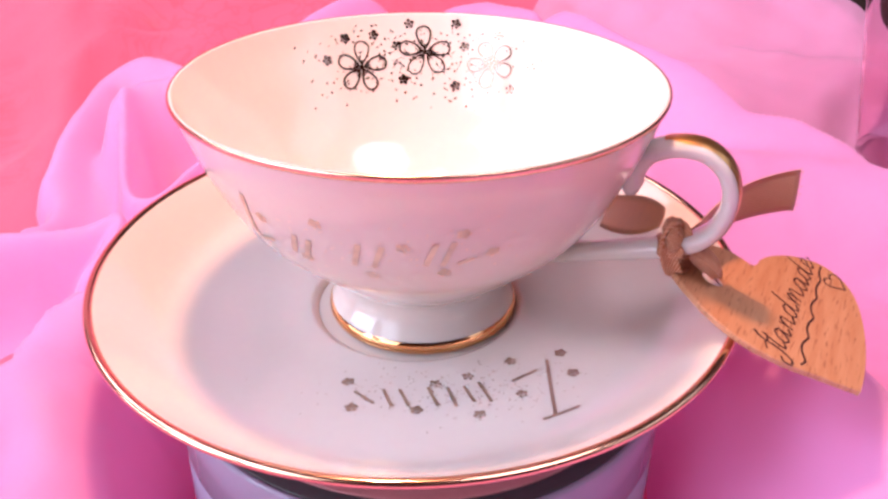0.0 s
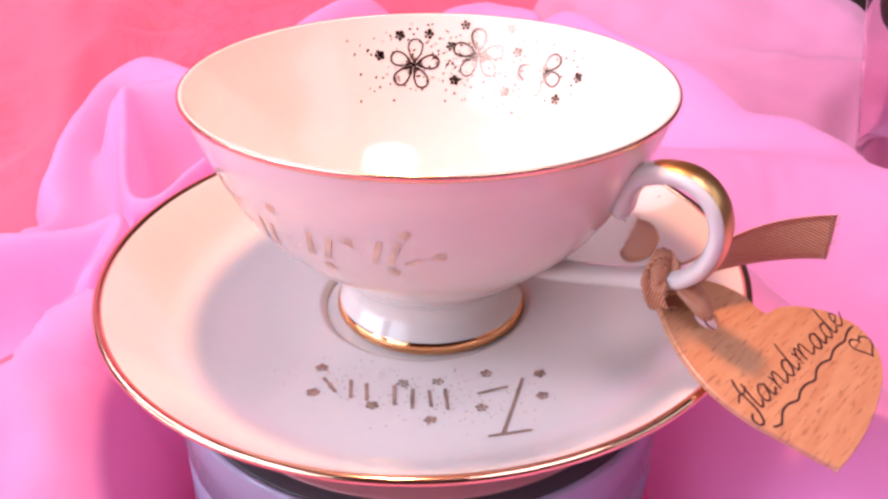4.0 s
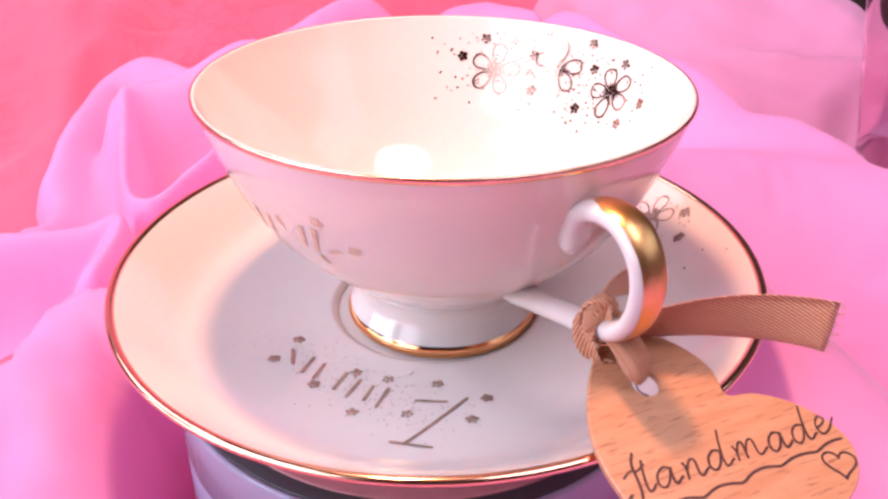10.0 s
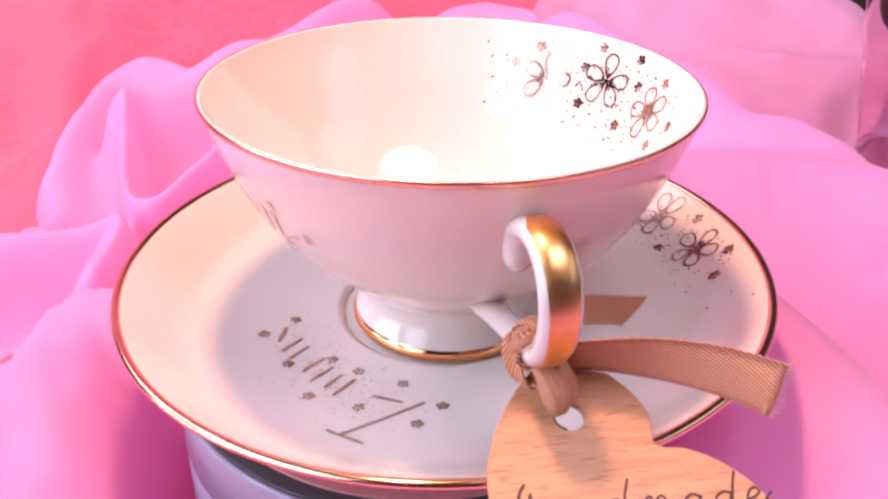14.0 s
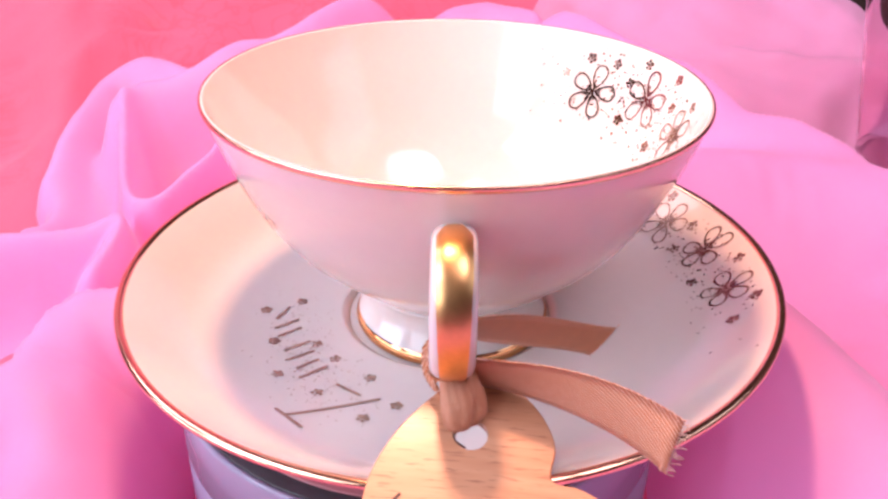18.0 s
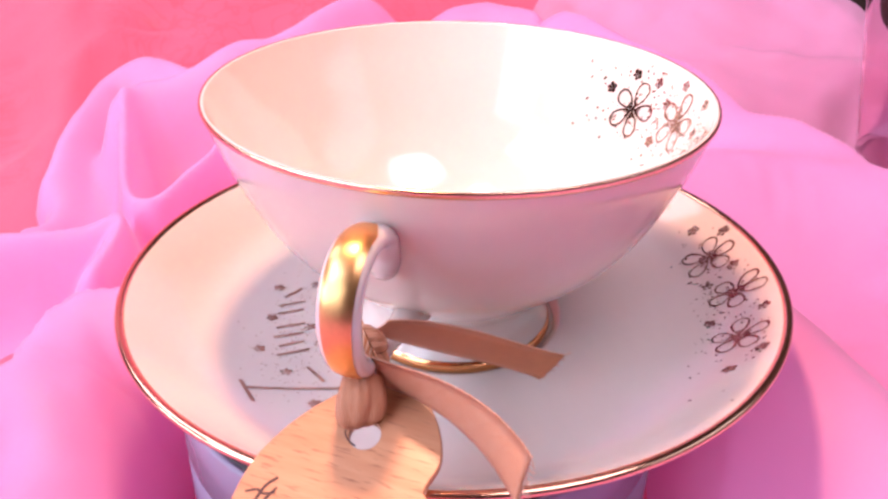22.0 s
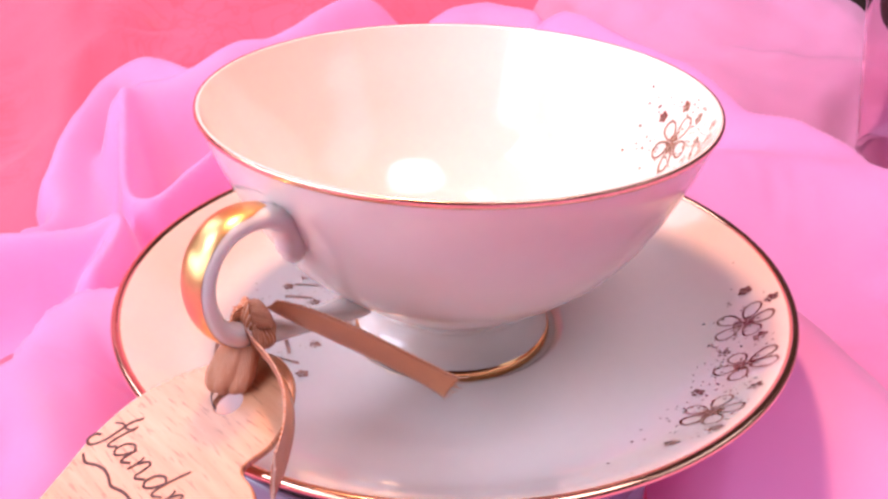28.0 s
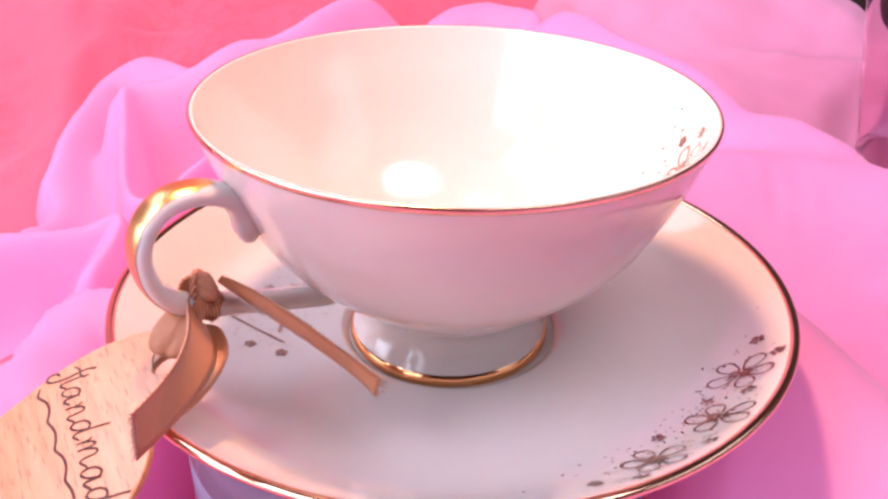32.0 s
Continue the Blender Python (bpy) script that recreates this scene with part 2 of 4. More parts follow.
def ribbon(name, mids, wides, thick, material, slack=0.0, back=None):
    """A flat band along mids (metres); wides: half-width vectors, one for each point. It has two faces, of one cloth or two, and edges."""
    n, across = len(mids), 6
    verts, faces, uvs, run = [], [], [], 0.0
    normals = []
    for i in range(n):
        d = (mids[min(i + 1, n - 1)] - mids[max(i - 1, 0)]).normalized()
        normals.append(d.cross(wides[i]).normalized())
    for side in (1, -1):
        run = 0.0
        for i in range(n):
            if i:
                run += (mids[i] - mids[i - 1]).length
            for k in range(across + 1):
                s = 2 * k / across - 1
                bow = slack * (1 - s * s)
                verts.append(mids[i] + wides[i] * s + normals[i] * (side * thick / 2 + bow))
                uvs.append((run, s * wides[i].length))
    half, w = n * (across + 1), across + 1
    for i in range(n - 1):
        for k in range(across):
            a = i * w + k
            faces.append((a, a + 1, a + w + 1, a + w))
            faces.append((half + a, half + a + w, half + a + w + 1, half + a + 1))
        for k in (0, across):
            a = i * w + k
            faces.append((a, a + w, half + a + w, half + a))
    for i in (0, n - 1):
        faces += [(i * w + k, i * w + k + 1, half + i * w + k + 1, half + i * w + k) for k in range(across)]
    me = mesh_of(name, verts, faces, material, uvs=uvs)
    if back:
        me.materials.append(back)
        for f in me.polygons:
            f.material_index = 1 if min(f.vertices) >= half else 0
    return me


# ---- motion of the turntable ----
# Degrees that the platter has turned at each whole second.
TURNED = [0.0, -3.65, -7.35, -11.15, -14.95, -18.8, -22.7, -26.55, -30.45, -34.4, -38.4, -42.25, -46.1, -50.05, -53.95, -57.8,
          -61.65, -65.45, -69.3, -73.2, -77.1, -81.0, -84.8, -88.6, -92.35, -96.1, -99.9, -103.7, -107.4, -111.15, -115.0, -118.85, -122.4]


def turning(m):
    """Rows for a thing that stands at the pose m on the platter at the start."""
    return [(float(t), pose(0, 0, 0, 0, 0, a) @ m) for t, a in enumerate(TURNED)]


def leaning(x, y, z, sx, sy):
    """A pose at x, y, z (millimetres) whose upward axis leans so that its top plane rises by sx along x and sy along y."""
    up = Vector((-sx, -sy, 1)).normalized()
    turn = Vector((0, 0, 1)).rotation_difference(up).to_matrix().to_4x4()
    return Matrix.Translation((x * MM, y * MM, z * MM)) @ turn


CUP_AT = leaning(0.3, 7.4, 6.75, 0.0111, -0.0032)
SAUCER_AT = leaning(-1.02, 7.44, 0.9, 0.019, 0.0168)

# ---- room: plain surfaces that close the place ----
def box(name, lo, hi, material, bevel=0.0):
    bm = bmesh.new()
    bmesh.ops.create_cube(bm, size=1)
    lo, hi = Vector(lo), Vector(hi)
    for v in bm.verts:
        v.co = Vector([(lo[i] + hi[i]) / 2 + v.co[i] * (hi[i] - lo[i]) for i in range(3)])
    if bevel:
        bmesh.ops.bevel(bm, geom=bm.edges[:], offset=bevel, segments=3, affect="EDGES", profile=0.5)
    me = bpy.data.meshes.new(name)
    bm.to_mesh(me)
    bm.free()
    me.materials.append(material)
    return me


def structure(name, me, label, category):
    return tagged(new(name, me), label, category, kind="structure")


FLOOR = TABLE - 0.75
structure("floor", box("floor", (-1.2, -2.6, FLOOR - 0.1), (1.6, 1.3, FLOOR), PLASTER), "plain rosy floor of the room", "floor")
structure("ceiling", box("ceiling", (-1.2, -2.6, 1.7), (1.6, 1.3, 1.8), PLASTER), "plain rosy ceiling of the room", "ceiling")
structure("wall_north", box("wall_north", (-1.2, 1.2, FLOOR), (1.6, 1.3, 1.7), BROWNWALL), "dark brown wall behind the draped cloth", "wall")
structure("wall_south", box("wall_south", (-1.2, -2.6, FLOOR), (1.6, -2.5, 1.7), PLASTER), "plain rosy wall of the room", "wall")


def wall_with_windows(name, at, a0, a1, openings, label):
    """A wall across x with openings (from, to, then sill and head of each light above another) through it."""
    bm = bmesh.new()
    pieces, edge = [], a0
    for w0, w1, *heights in openings:
        levels = [FLOOR] + heights + [1.7]
        pieces += [(edge, w0, FLOOR, 1.7)] + [(w0, w1, levels[k], levels[k + 1]) for k in range(0, len(levels), 2)]
        edge = w1
    for lo, hi, b0, b1 in pieces + [(edge, a1, FLOOR, 1.7)]:
        for v in bmesh.ops.create_cube(bm, size=1)["verts"]:
            v.co = (at + v.co.y * 0.1, (lo + hi) / 2 + v.co.x * (hi - lo), (b0 + b1) / 2 + v.co.z * (b1 - b0))
    bmesh.ops.recalc_face_normals(bm, faces=bm.faces)
    me = bpy.data.meshes.new(name)
    bm.to_mesh(me)
    bm.free()
    me.materials.append(PLASTER)
    return structure(name, me, label, "wall")


wall_with_windows("wall_west", -1.15, -2.5, 1.2, [(-1.60, -0.85, 0.30, 1.25), (-0.82, -0.80, 0.92, 1.56), (-0.80, -0.56, 0.12, 0.36, 0.92, 1.56),
                                                       (-0.56, -0.32, 0.12, 0.72, 0.92, 1.56), (-0.32, 0.12, 0.12, 0.36, 0.92, 1.56), (0.41, 0.99, 0.76, 1.54)], "plain rosy wall with three window openings")
wall_with_windows("wall_east", 1.55, -2.5, 1.2, [(-1.02, 0.42, 0.75, 1.51)], "plain rosy wall with a wide window opening")
table = thing("table", pose(0, 0.15, TABLE), "plain table under the draped pink cloth", "table")
part("tabletop", box("tabletop", (-0.6, -0.6, -0.034), (0.6, 0.30, -0.006), PALE, 0.004), table)
for sx in (-0.54, 0.54):
    for sy in (-0.54, 0.24):
        part("leg", box("leg", (sx - 0.025, sy - 0.025, -0.75), (sx + 0.025, sy + 0.025, -0.034), DARKWOOD, 0.003), table)

# ---- draped cloth ----
def soft(v, k):
    return np.log1p(np.exp(np.clip(v / k, -40, 40))) * k


def ground(y):
    """The cloth's height over the table: flat in front, rising to a backdrop behind."""
    return TABLE + 0.35 * soft(y - 0.05, 0.02) + 1.2 * soft(y - 0.27, 0.03)


def to_line(x, y, line):
    """Distance to a smooth line in plan, and which side of its way: 1 on the left, -1 on the right, between these round its ends."""
    pts = [p for p in spline([(a, b, 0) for a, b in line], 6)]
    best, side = np.full(x.shape, 9.0), np.ones(x.shape)
    for a, b in zip(pts[:-1], pts[1:]):
        dx, dy = b.x - a.x, b.y - a.y
        t = np.clip(((x - a.x) * dx + (y - a.y) * dy) / (dx * dx + dy * dy), 0, 1)
        ex, ey = x - a.x - t * dx, y - a.y - t * dy
        d = np.hypot(ex, ey)
        near = d < best
        best = np.where(near, d, best)
        side = np.where(near, (dx * ey - dy * ex) / (math.hypot(dx, dy) * np.maximum(d, 1e-6)), side)
    return best, side


# Crest lines of the folds in plan: points, height over the ground, width towards the viewer and away.
FOLDS = [
    ([(-0.13, -0.03), (-0.0989, -0.0037), (-0.098, 0.0041), (-0.0965, 0.0106), (-0.0937, 0.0183), (-0.0891, 0.024), (-0.076, 0.029)], 0.041, 0.034, 0.0035),
    ([(-0.20, 0.062), (-0.1299, 0.0662), (-0.1166, 0.0678), (-0.1054, 0.0710), (-0.0992, 0.0743), (-0.0957, 0.0758), (-0.0940, 0.0717), (-0.0948, 0.0643), (-0.0965, 0.0535)], 0.030, 0.013, 0.005),
    ([(-0.130, 0.070), (-0.133, 0.087), (-0.133, 0.111), (-0.133, 0.136), (-0.132, 0.156), (-0.130, 0.170), (-0.119, 0.178), (-0.105, 0.176), (-0.088, 0.169)], 0.016, 0.017, 0.006),
    ([(-0.1076, 0.1317), (-0.1030, 0.1112), (-0.0981, 0.0916), (-0.0939, 0.0831), (-0.0888, 0.0810), (-0.0835, 0.0833), (-0.0781, 0.0928), (-0.0716, 0.1037), (-0.0688, 0.1162)], 0.030, 0.0040, 0.0065),
    ([(-0.110, 0.130), (-0.103, 0.139), (-0.094, 0.143), (-0.083, 0.151), (-0.072, 0.162), (-0.044, 0.193), (-0.020, 0.222)], 0.030, 0.017, 0.005),
    ([(0.060, 0.185), (0.0981, 0.1584), (0.1120, 0.1424), (0.1205, 0.1290), (0.1345, 0.1205), (0.1458, 0.1126), (0.1521, 0.1079), (0.1578, 0.0930), (0.19, 0.06)], 0.0283, 0.030, 0.0045),
    ([(0.080, 0.106), (0.097, 0.103), (0.127, 0.098), (0.158, 0.092), (0.21, 0.075)], 0.031, 0.045, 0.022),
    ([(0.005, 0.211), (0.026, 0.217), (0.048, 0.209)], 0.010, 0.012, 0.006),
    ([(0.072, 0.050), (0.086, 0.020), (0.096, -0.015), (0.104, -0.055), (0.112, -0.10)], 0.047, 0.040, 0.030),
    ([(0.165, 0.015), (0.150, -0.015), (0.142, -0.06), (0.142, -0.13)], 0.040, 0.050, 0.045),
    ([(-0.092, -0.005), (-0.082, -0.03), (-0.080, -0.08)], 0.034, 0.020, 0.030),
]
# The organza covers all but a patch of lace at the back.
BARE = [(-0.4, 0.098), (-0.156, 0.095), (-0.142, 0.110), (-0.140, 0.146), (-0.134, 0.173), (-0.117, 0.187), (-0.101, 0.185), (-0.086, 0.179), (-0.066, 0.176), (-0.042, 0.203), (-0.022, 0.213), (-0.004, 0.214), (0.010, 0.222), (0.030, 0.2265), (0.046, 0.222), (0.07, 0.24), (0.08, 0.4)]


def sheet(name, height, x0, x1, y0, y1, step, material, hole=0.0, back=0.62):
    """A draped sheet over a stretch of the plan; its back edge is high at one side (back elsewhere) and dips at the other corner, and a round hole may let the turntable through."""
    xs, ys = np.arange(x0, x1, step), np.arange(y0, y1, step)
    gx, gy = np.meshgrid(xs, ys)
    edge = np.interp(gx, [-0.16, -0.06, 0.10, 0.165, 0.190, 0.202, 0.224, 0.40], [0.62, back, back, 0.250, 0.2262, 0.2145, 0.19, 0.18])
    kept = gy < edge
    gy = np.minimum(gy, edge)
    if hole:
        r = np.maximum(np.hypot(gx, gy), 1e-5)
        kept &= r > hole
        gx, gy = gx * np.maximum(1, hole / r), gy * np.maximum(1, hole / r)
    gz = height(gx, gy)
    index = np.arange(gx.size).reshape(gx.shape)
    quads = np.stack([index[:-1, :-1], index[:-1, 1:], index[1:, 1:], index[1:, :-1]], -1).reshape(-1, 4)
    quads = quads[kept.ravel()[quads].any(1)]
    used = np.unique(quads)
    back = np.full(gx.size, -1)
    back[used] = np.arange(len(used))
    verts = np.stack([gx.ravel(), gy.ravel(), gz.ravel()], -1)[used]
    return mesh_of(name, verts.tolist(), back[quads].tolist(), material)


def wrinkles(x, y):
    w = 0.0
    for i, (fx, fy, amp) in enumerate(((70, 30, 0.0011), (-45, 95, 0.0008), (160, 60, 0.0004), (38, -120, 0.0006), (210, -150, 0.0002), (330, 250, 0.00012), (-290, 410, 0.0001))):
        w = w + amp * np.sin(fx * x + fy * y + 1.7 * i + 1.5 * np.sin(31 * y - 23 * x + i))
    return w


# Fine creases: points in plan, height, half-width.
CREASES = [
    ([(-0.1070, 0.0094), (-0.1024, 0.0109), (-0.0982, 0.0133), (-0.0943, 0.0170)], 0.0011, 0.0022),
    ([(-0.0963, 0.0347), (-0.0886, 0.0229), (-0.0822, 0.0074), (-0.0770, -0.0069)], 0.0009, 0.0040),
    ([(0.1133, 0.0981), (0.1140, 0.0901), (0.1119, 0.0797)], 0.0004, 0.0030),
    ([(0.1220, 0.0977), (0.1218, 0.0887), (0.1188, 0.0768)], 0.0004, 0.0030),
    ([(0.1302, 0.0959), (0.1305, 0.0872), (0.1278, 0.0743)], 0.0003, 0.0030),
    ([(0.0999, 0.0386), (0.1106, 0.0348), (0.1209, 0.0266), (0.1302, 0.0152)], 0.0014, 0.0040),
    ([(-0.1263, 0.0707), (-0.1159, 0.0658), (-0.1057, 0.0611)], 0.0008, 0.0030),
]


def creases(x, y):
    return sum(h * np.exp(-(to_line(x, y, line)[0] / w) ** 2) for line, h, w in CREASES)


def hollow(x, y):
    """The dent that the glass presses into the cloth."""
    return 0.0095 / (1 + np.exp(np.clip((np.hypot(x - 0.2065, y - 0.138) - 0.044) / 0.003, -30, 30)))


def organza_height(x, y):
    away, side = to_line(x, y, BARE)
    away = away * np.where(side >= 0, 1, -1)
    cover = 1 / (1 + np.exp(np.clip(away / 0.003, -30, 30)))
    total = np.ones_like(x)
    for line, h, front, behind in FOLDS:
        d, side = to_line(x, y, line)
        total = total + np.exp(260 * h * np.exp(-(d / (front + (behind - front) * (0.5 + 0.5 * side))) ** 2)) - 1
    rise = np.log(total) / 260
    near = np.clip((np.hypot(x, y) - 0.057) / 0.016, 0, 1)
    return ground(y) + 0.003 - 0.02 * (1 - cover) + rise * cover * near + wrinkles(x, y) + creases(x, y) - hollow(x, y)


def dips(v, k=0.004):
    """1 where v is well above nought, 0 well below."""
    return 1 / (1 + np.exp(np.clip(-v / k, -30, 30)))


def lace_height(x, y):
    shown = dips(0.075 - x, 0.003)
    d, side = to_line(x, y, [(-0.128, 0.42), (-0.1358, 0.2316), (-0.1357, 0.213), (-0.138, 0.1966), (-0.1417, 0.1738), (-0.1423, 0.1516), (-0.160, 0.125), (-0.20, 0.09)])
    fold = 0.005 * np.exp(-(d / (0.017 + 0.006 * side)) ** 2)
    return ground(y) - 0.012 * (1 - shown) + 0.8 * wrinkles(y, x) + fold - hollow(x, y) + 0.004 * np.exp(-((x + 0.152 + 0.2 * (y - 0.2)) / 0.012) ** 2)


def tulle_height(x, y):
    shown = dips(x - 0.047 + 0.003 * np.sin(70 * y))
    lip = y - 0.192 + 0.2 * (x - 0.14)
    crease = (0.004 * np.exp(-(lip / 0.0035) ** 2) + 0.003 * dips(lip, 0.002)) * dips(x - 0.132) - 0.003 * np.exp(-((y - 0.195) / 0.006) ** 2 - ((x - 0.113) / 0.014) ** 2)
    return ground(y) + 0.0065 - 0.02 * (1 - shown) + wrinkles(x, y) + 0.5 * wrinkles(2.1 * y, 1.7 * x) + crease * shown - hollow(x, y)


cloth = tagged(new("organza_cloth", sheet("organza_cloth", organza_height, -0.42, 0.42, -0.46, 0.40, 0.0013, ORGANZA, 0.0584)),
               "sheer orchid-pink organza cloth in soft folds, draped round the turntable", "cloth")
lace = tagged(new("lace_cloth", sheet("lace_cloth", lace_height, -0.60, 0.48, -0.46, 0.61, 0.003, LACE, 0.0584, 0.30)),
              "salmon-pink lace cloth with faint swirls, hung as a backdrop", "cloth")
tulle = tagged(new("tulle_cloth", sheet("tulle_cloth", tulle_height, 0.03, 0.34, 0.05, 0.36, 0.002, TULLE)),
               "dusty-pink tulle with a crease, lying over the pink cloth", "cloth")

# ---- glass beside the cloth ----
glass = thing("drinking_glass", Matrix.Translation((0.2050, 0.137, -0.026)), "clear drinking glass with a thick rosy base, on pink cloth", "glass")
part("glass_body", lathe("glass_body", [(32.2, 12.6), (33.0, 12.6), (34.1, 20), (36.7, 35), (39.3, 50), (41.9, 65), (46.5, 95), (46.1, 95.4), (45.7, 95), (41.1, 65), (38.5, 50), (35.9, 35), (33.3, 20), (32.2, 12.8), (32.2, 12.6)], GLASS, 72), glass)
part("glass_base", lathe("glass_base", [(0, 0), (27, 0), (30.2, 1.2), (31.5, 3.5), (32.9, 12.4), (26, 12.5), (14, 10.5), (0, 9.6)], GLASS_BASE, 72), glass, "thick rosy glass base")

# ---- turntable ----
turntable = thing("turntable", pose(0, 0, TABLE), "lavender-white plastic turntable with a flat round top", "turntable")
H = -TABLE / MM
part("housing", lathe("housing", [(0, 0.2), (55.5, 0.2), (56.3, 1), (56.3, H - 16.8), (55.7, H - 16.2), (50, H - 16.2), (0, H - 16.2)], PLASTIC), turntable)
platter = part("platter", lathe("platter", [(50, H - 16), (55.7, H - 16), (56.4, H - 15.5), (56.4, H - 0.9), (56.25, H - 0.3), (55.9, H), (55.4, H), (55.1, H - 0.4), (50, H - 0.6)], EDGE), turntable, "glossy lavender platter with a bright edge")
# Flat ring coloured dark in place of the shaded groove inside the edge.
part("groove_ring", lathe("groove_ring", [(0, H - 2), (54.9, H - 2), (54.9, H - 0.25), (54.6, H - 0.02), (0, H - 0.02)], GROOVE_DARK), platter, "flat dark ring in place of the groove round the disc")
part("top_disc", lathe("top_disc", [(0, H - 0.1), (51.2, H - 0.1), (51.6, H - 0.02), (51.4, H + 0.25), (51, H + 0.3), (0, H + 0.3)], TINTED_DISC), platter, "top disc coloured with the saucer's reflected pink")

# ---- saucer ----
SAUCER_TOP = [(0, 4.7), (12, 4.7), (22.8, 4.72), (23.6, 4.95), (24.8, 5.85), (26.2, 6.2), (33, 6.35), (40, 6.85), (46, 7.4), (52, 8.2), (57, 9.3), (60.5, 10.8), (64, 13.0), (68, 16.05), (71.3, 18.8), (72.2, 19.2)]
SAUCER_UNDER = [(72.6, 19.0), (72.0, 17.7), (66, 12.2), (60, 8.2), (52, 5.3), (42, 3.4), (39.5, 2.8), (39, 0.3), (38, 0), (36.6, 0.3), (36, 2.6), (20, 2.6), (0, 2.6)]
top_curve = [(p.x, p.y) for p in spline([(r, z, 0) for r, z in SAUCER_TOP], 4)]
saucer = thing("saucer", SAUCER_AT, "white porcelain saucer with gold rim and painted flowers, on the turntable", "saucer")
part("saucer_body", lathe("saucer_body", top_curve + SAUCER_UNDER, PORCELAIN, 200), saucer)
part("gold_rim", lathe("gold_rim", [(71.2, 18.55), (71.3, 18.9), (71.55, 19.15), (71.95, 19.32), (72.4, 19.34), (72.8, 19.22), (73.08, 18.95), (73.2, 18.55), (73.1, 18.1), (72.8, 17.8), (72.2, 17.5)], SAUCER_GOLD, 200), saucer, "narrow gold rim band")


def on_saucer(x, y):
    r = math.hypot(x, y)
    z = float(np.interp(r, [p[0] for p in top_curve], [p[1] for p in top_curve]))
    slope = (float(np.interp(r + 0.5, [p[0] for p in top_curve], [p[1] for p in top_curve])) - z) / 0.5
    n = Vector((-slope * x / max(r, 1), -slope * y / max(r, 1), 1)).normalized()
    return Vector((x, y, z)), n


# ---- cup ----
OUTSIDE = [(21.2, -1.05), (21.9, -0.65), (22.0, 0.6), (21.7, 1.7), (20.55, 3.6), (19.4, 5.6), (19.0, 7.5), (19.2, 9.2), (19.9, 10.3), (20.6, 10.9), (21.2, 11.6), (23.4, 13.2), (26.2, 15.4), (30.6, 19.2), (36.6, 25), (41.0, 31), (44.2, 37), (46.9, 43), (49.2, 49), (50.5, 53), (51.0, 54.9)]
INSIDE = [(50.8, 55.3), (50.3, 55.2), (49.7, 53.6), (47.9, 49), (45.1, 43), (42.2, 37), (38.8, 31), (34.2, 25), (27.6, 19.4), (20, 16), (10, 14.4), (0, 14)]
FOOT_HOLLOW = [(0, 8), (12, 8), (18.2, 5.0), (19.6, -0.65), (20.4, -1.05)]
out_curve = [(p.x, p.y) for p in spline([(r, z, 0) for r, z in OUTSIDE], 4)]
in_curve = [(p.x, p.y) for p in spline([(r, z, 0) for r, z in INSIDE], 4)]
cup = thing("teacup", CUP_AT, "white footed porcelain teacup with gold rim and flowers, on the saucer", "teacup")
part("bowl", lathe("bowl", FOOT_HOLLOW + out_curve + in_curve, PORCELAIN, 200), cup)
part("gold_rim", ring("gold_rim", 50.9, 54.65, 0.38, 0.72, RIM_GOLD, 200, -0.25), cup, "narrow gold band round the lip")
part("foot_band", lathe("foot_band", [(21.0, -1.07), (22.0, -0.75), (22.28, 0.0), (22.18, 0.9), (21.75, 1.8), (21.1, 2.3)], GOLD, 160), cup, "gold band round the foot")
part("foot_collar", ring("foot_collar", 20.05, 10.35, 0.5, 0.45, PORCELAIN, 120), cup)


def on_cup(az, z, inner):
    """A point on the bowl at the azimuth az (degrees) and the height z (millimetres), with its normal."""
    curve = in_curve[::-1] if inner else out_curve[44:]
    zs, rs = [p[1] for p in curve], [p[0] for p in curve]
    r = float(np.interp(z, zs, rs))
    slope = (float(np.interp(z + 0.5, zs, rs)) - float(np.interp(z - 0.5, zs, rs)))
    a = radians(az)
    n = Vector((math.cos(a), math.sin(a), -slope)).normalized()
    return Vector((r * math.cos(a), r * math.sin(a), z)), -n if inner else n


# Handle: a strap that leaves the lip, loops out and runs back under the bowl.
HANDLE_AZ = radians(-22.8)
HU, HV = Vector((math.cos(HANDLE_AZ), math.sin(HANDLE_AZ), 0)), Vector((-math.sin(HANDLE_AZ), math.cos(HANDLE_AZ), 0))
LIFT = -7.05
# reach from the cup's axis, height, half-width, half-thickness
HANDLE = [(47.0, 43.4, 0.9, 0.8), (46.3, 44.3, 2.3, 1.9), (46.0, 46.2, 3.0, 2.4), (46.7, 49.2, 3.2, 2.2), (48.9, 52.6, 3.6, 2.1), (53.8, 54.7, 3.6, 2.0), (59.2, 54.5, 3.6, 2.0), (63.2, 51.6, 3.6, 1.9),
          (65.1, 47.3, 3.6, 1.8), (65.0, 42.7, 3.6, 1.8), (63.5, 38.6, 3.6, 1.85), (60.7, 35.5, 3.6, 1.95), (57.2, 33.5, 3.0, 2.1), (52.0, 31.7, 2.8, 2.1), (46.5, 30.2, 2.6, 2.0), (40.5, 28.6, 2.6, 2.0),
          (35.8, 27.5, 2.9, 2.0), (32, 26.7, 3.6, 1.9), (29, 26.3, 3.8, 1.3)]


def strap(rows, per):
    mid = spline([(a, b, 0) for a, b, _, _ in rows], per)
    wide = spline([(c, d, 0) for _, _, c, d in rows], per)
    out = []
    for i, p in enumerate(mid):
        d = (mid[min(i + 1, len(mid) - 1)] - mid[max(i - 1, 0)]).normalized()
        out.append((p, Vector((-d.y, d.x, 0)), wide[i].x, wide[i].y))
    return out


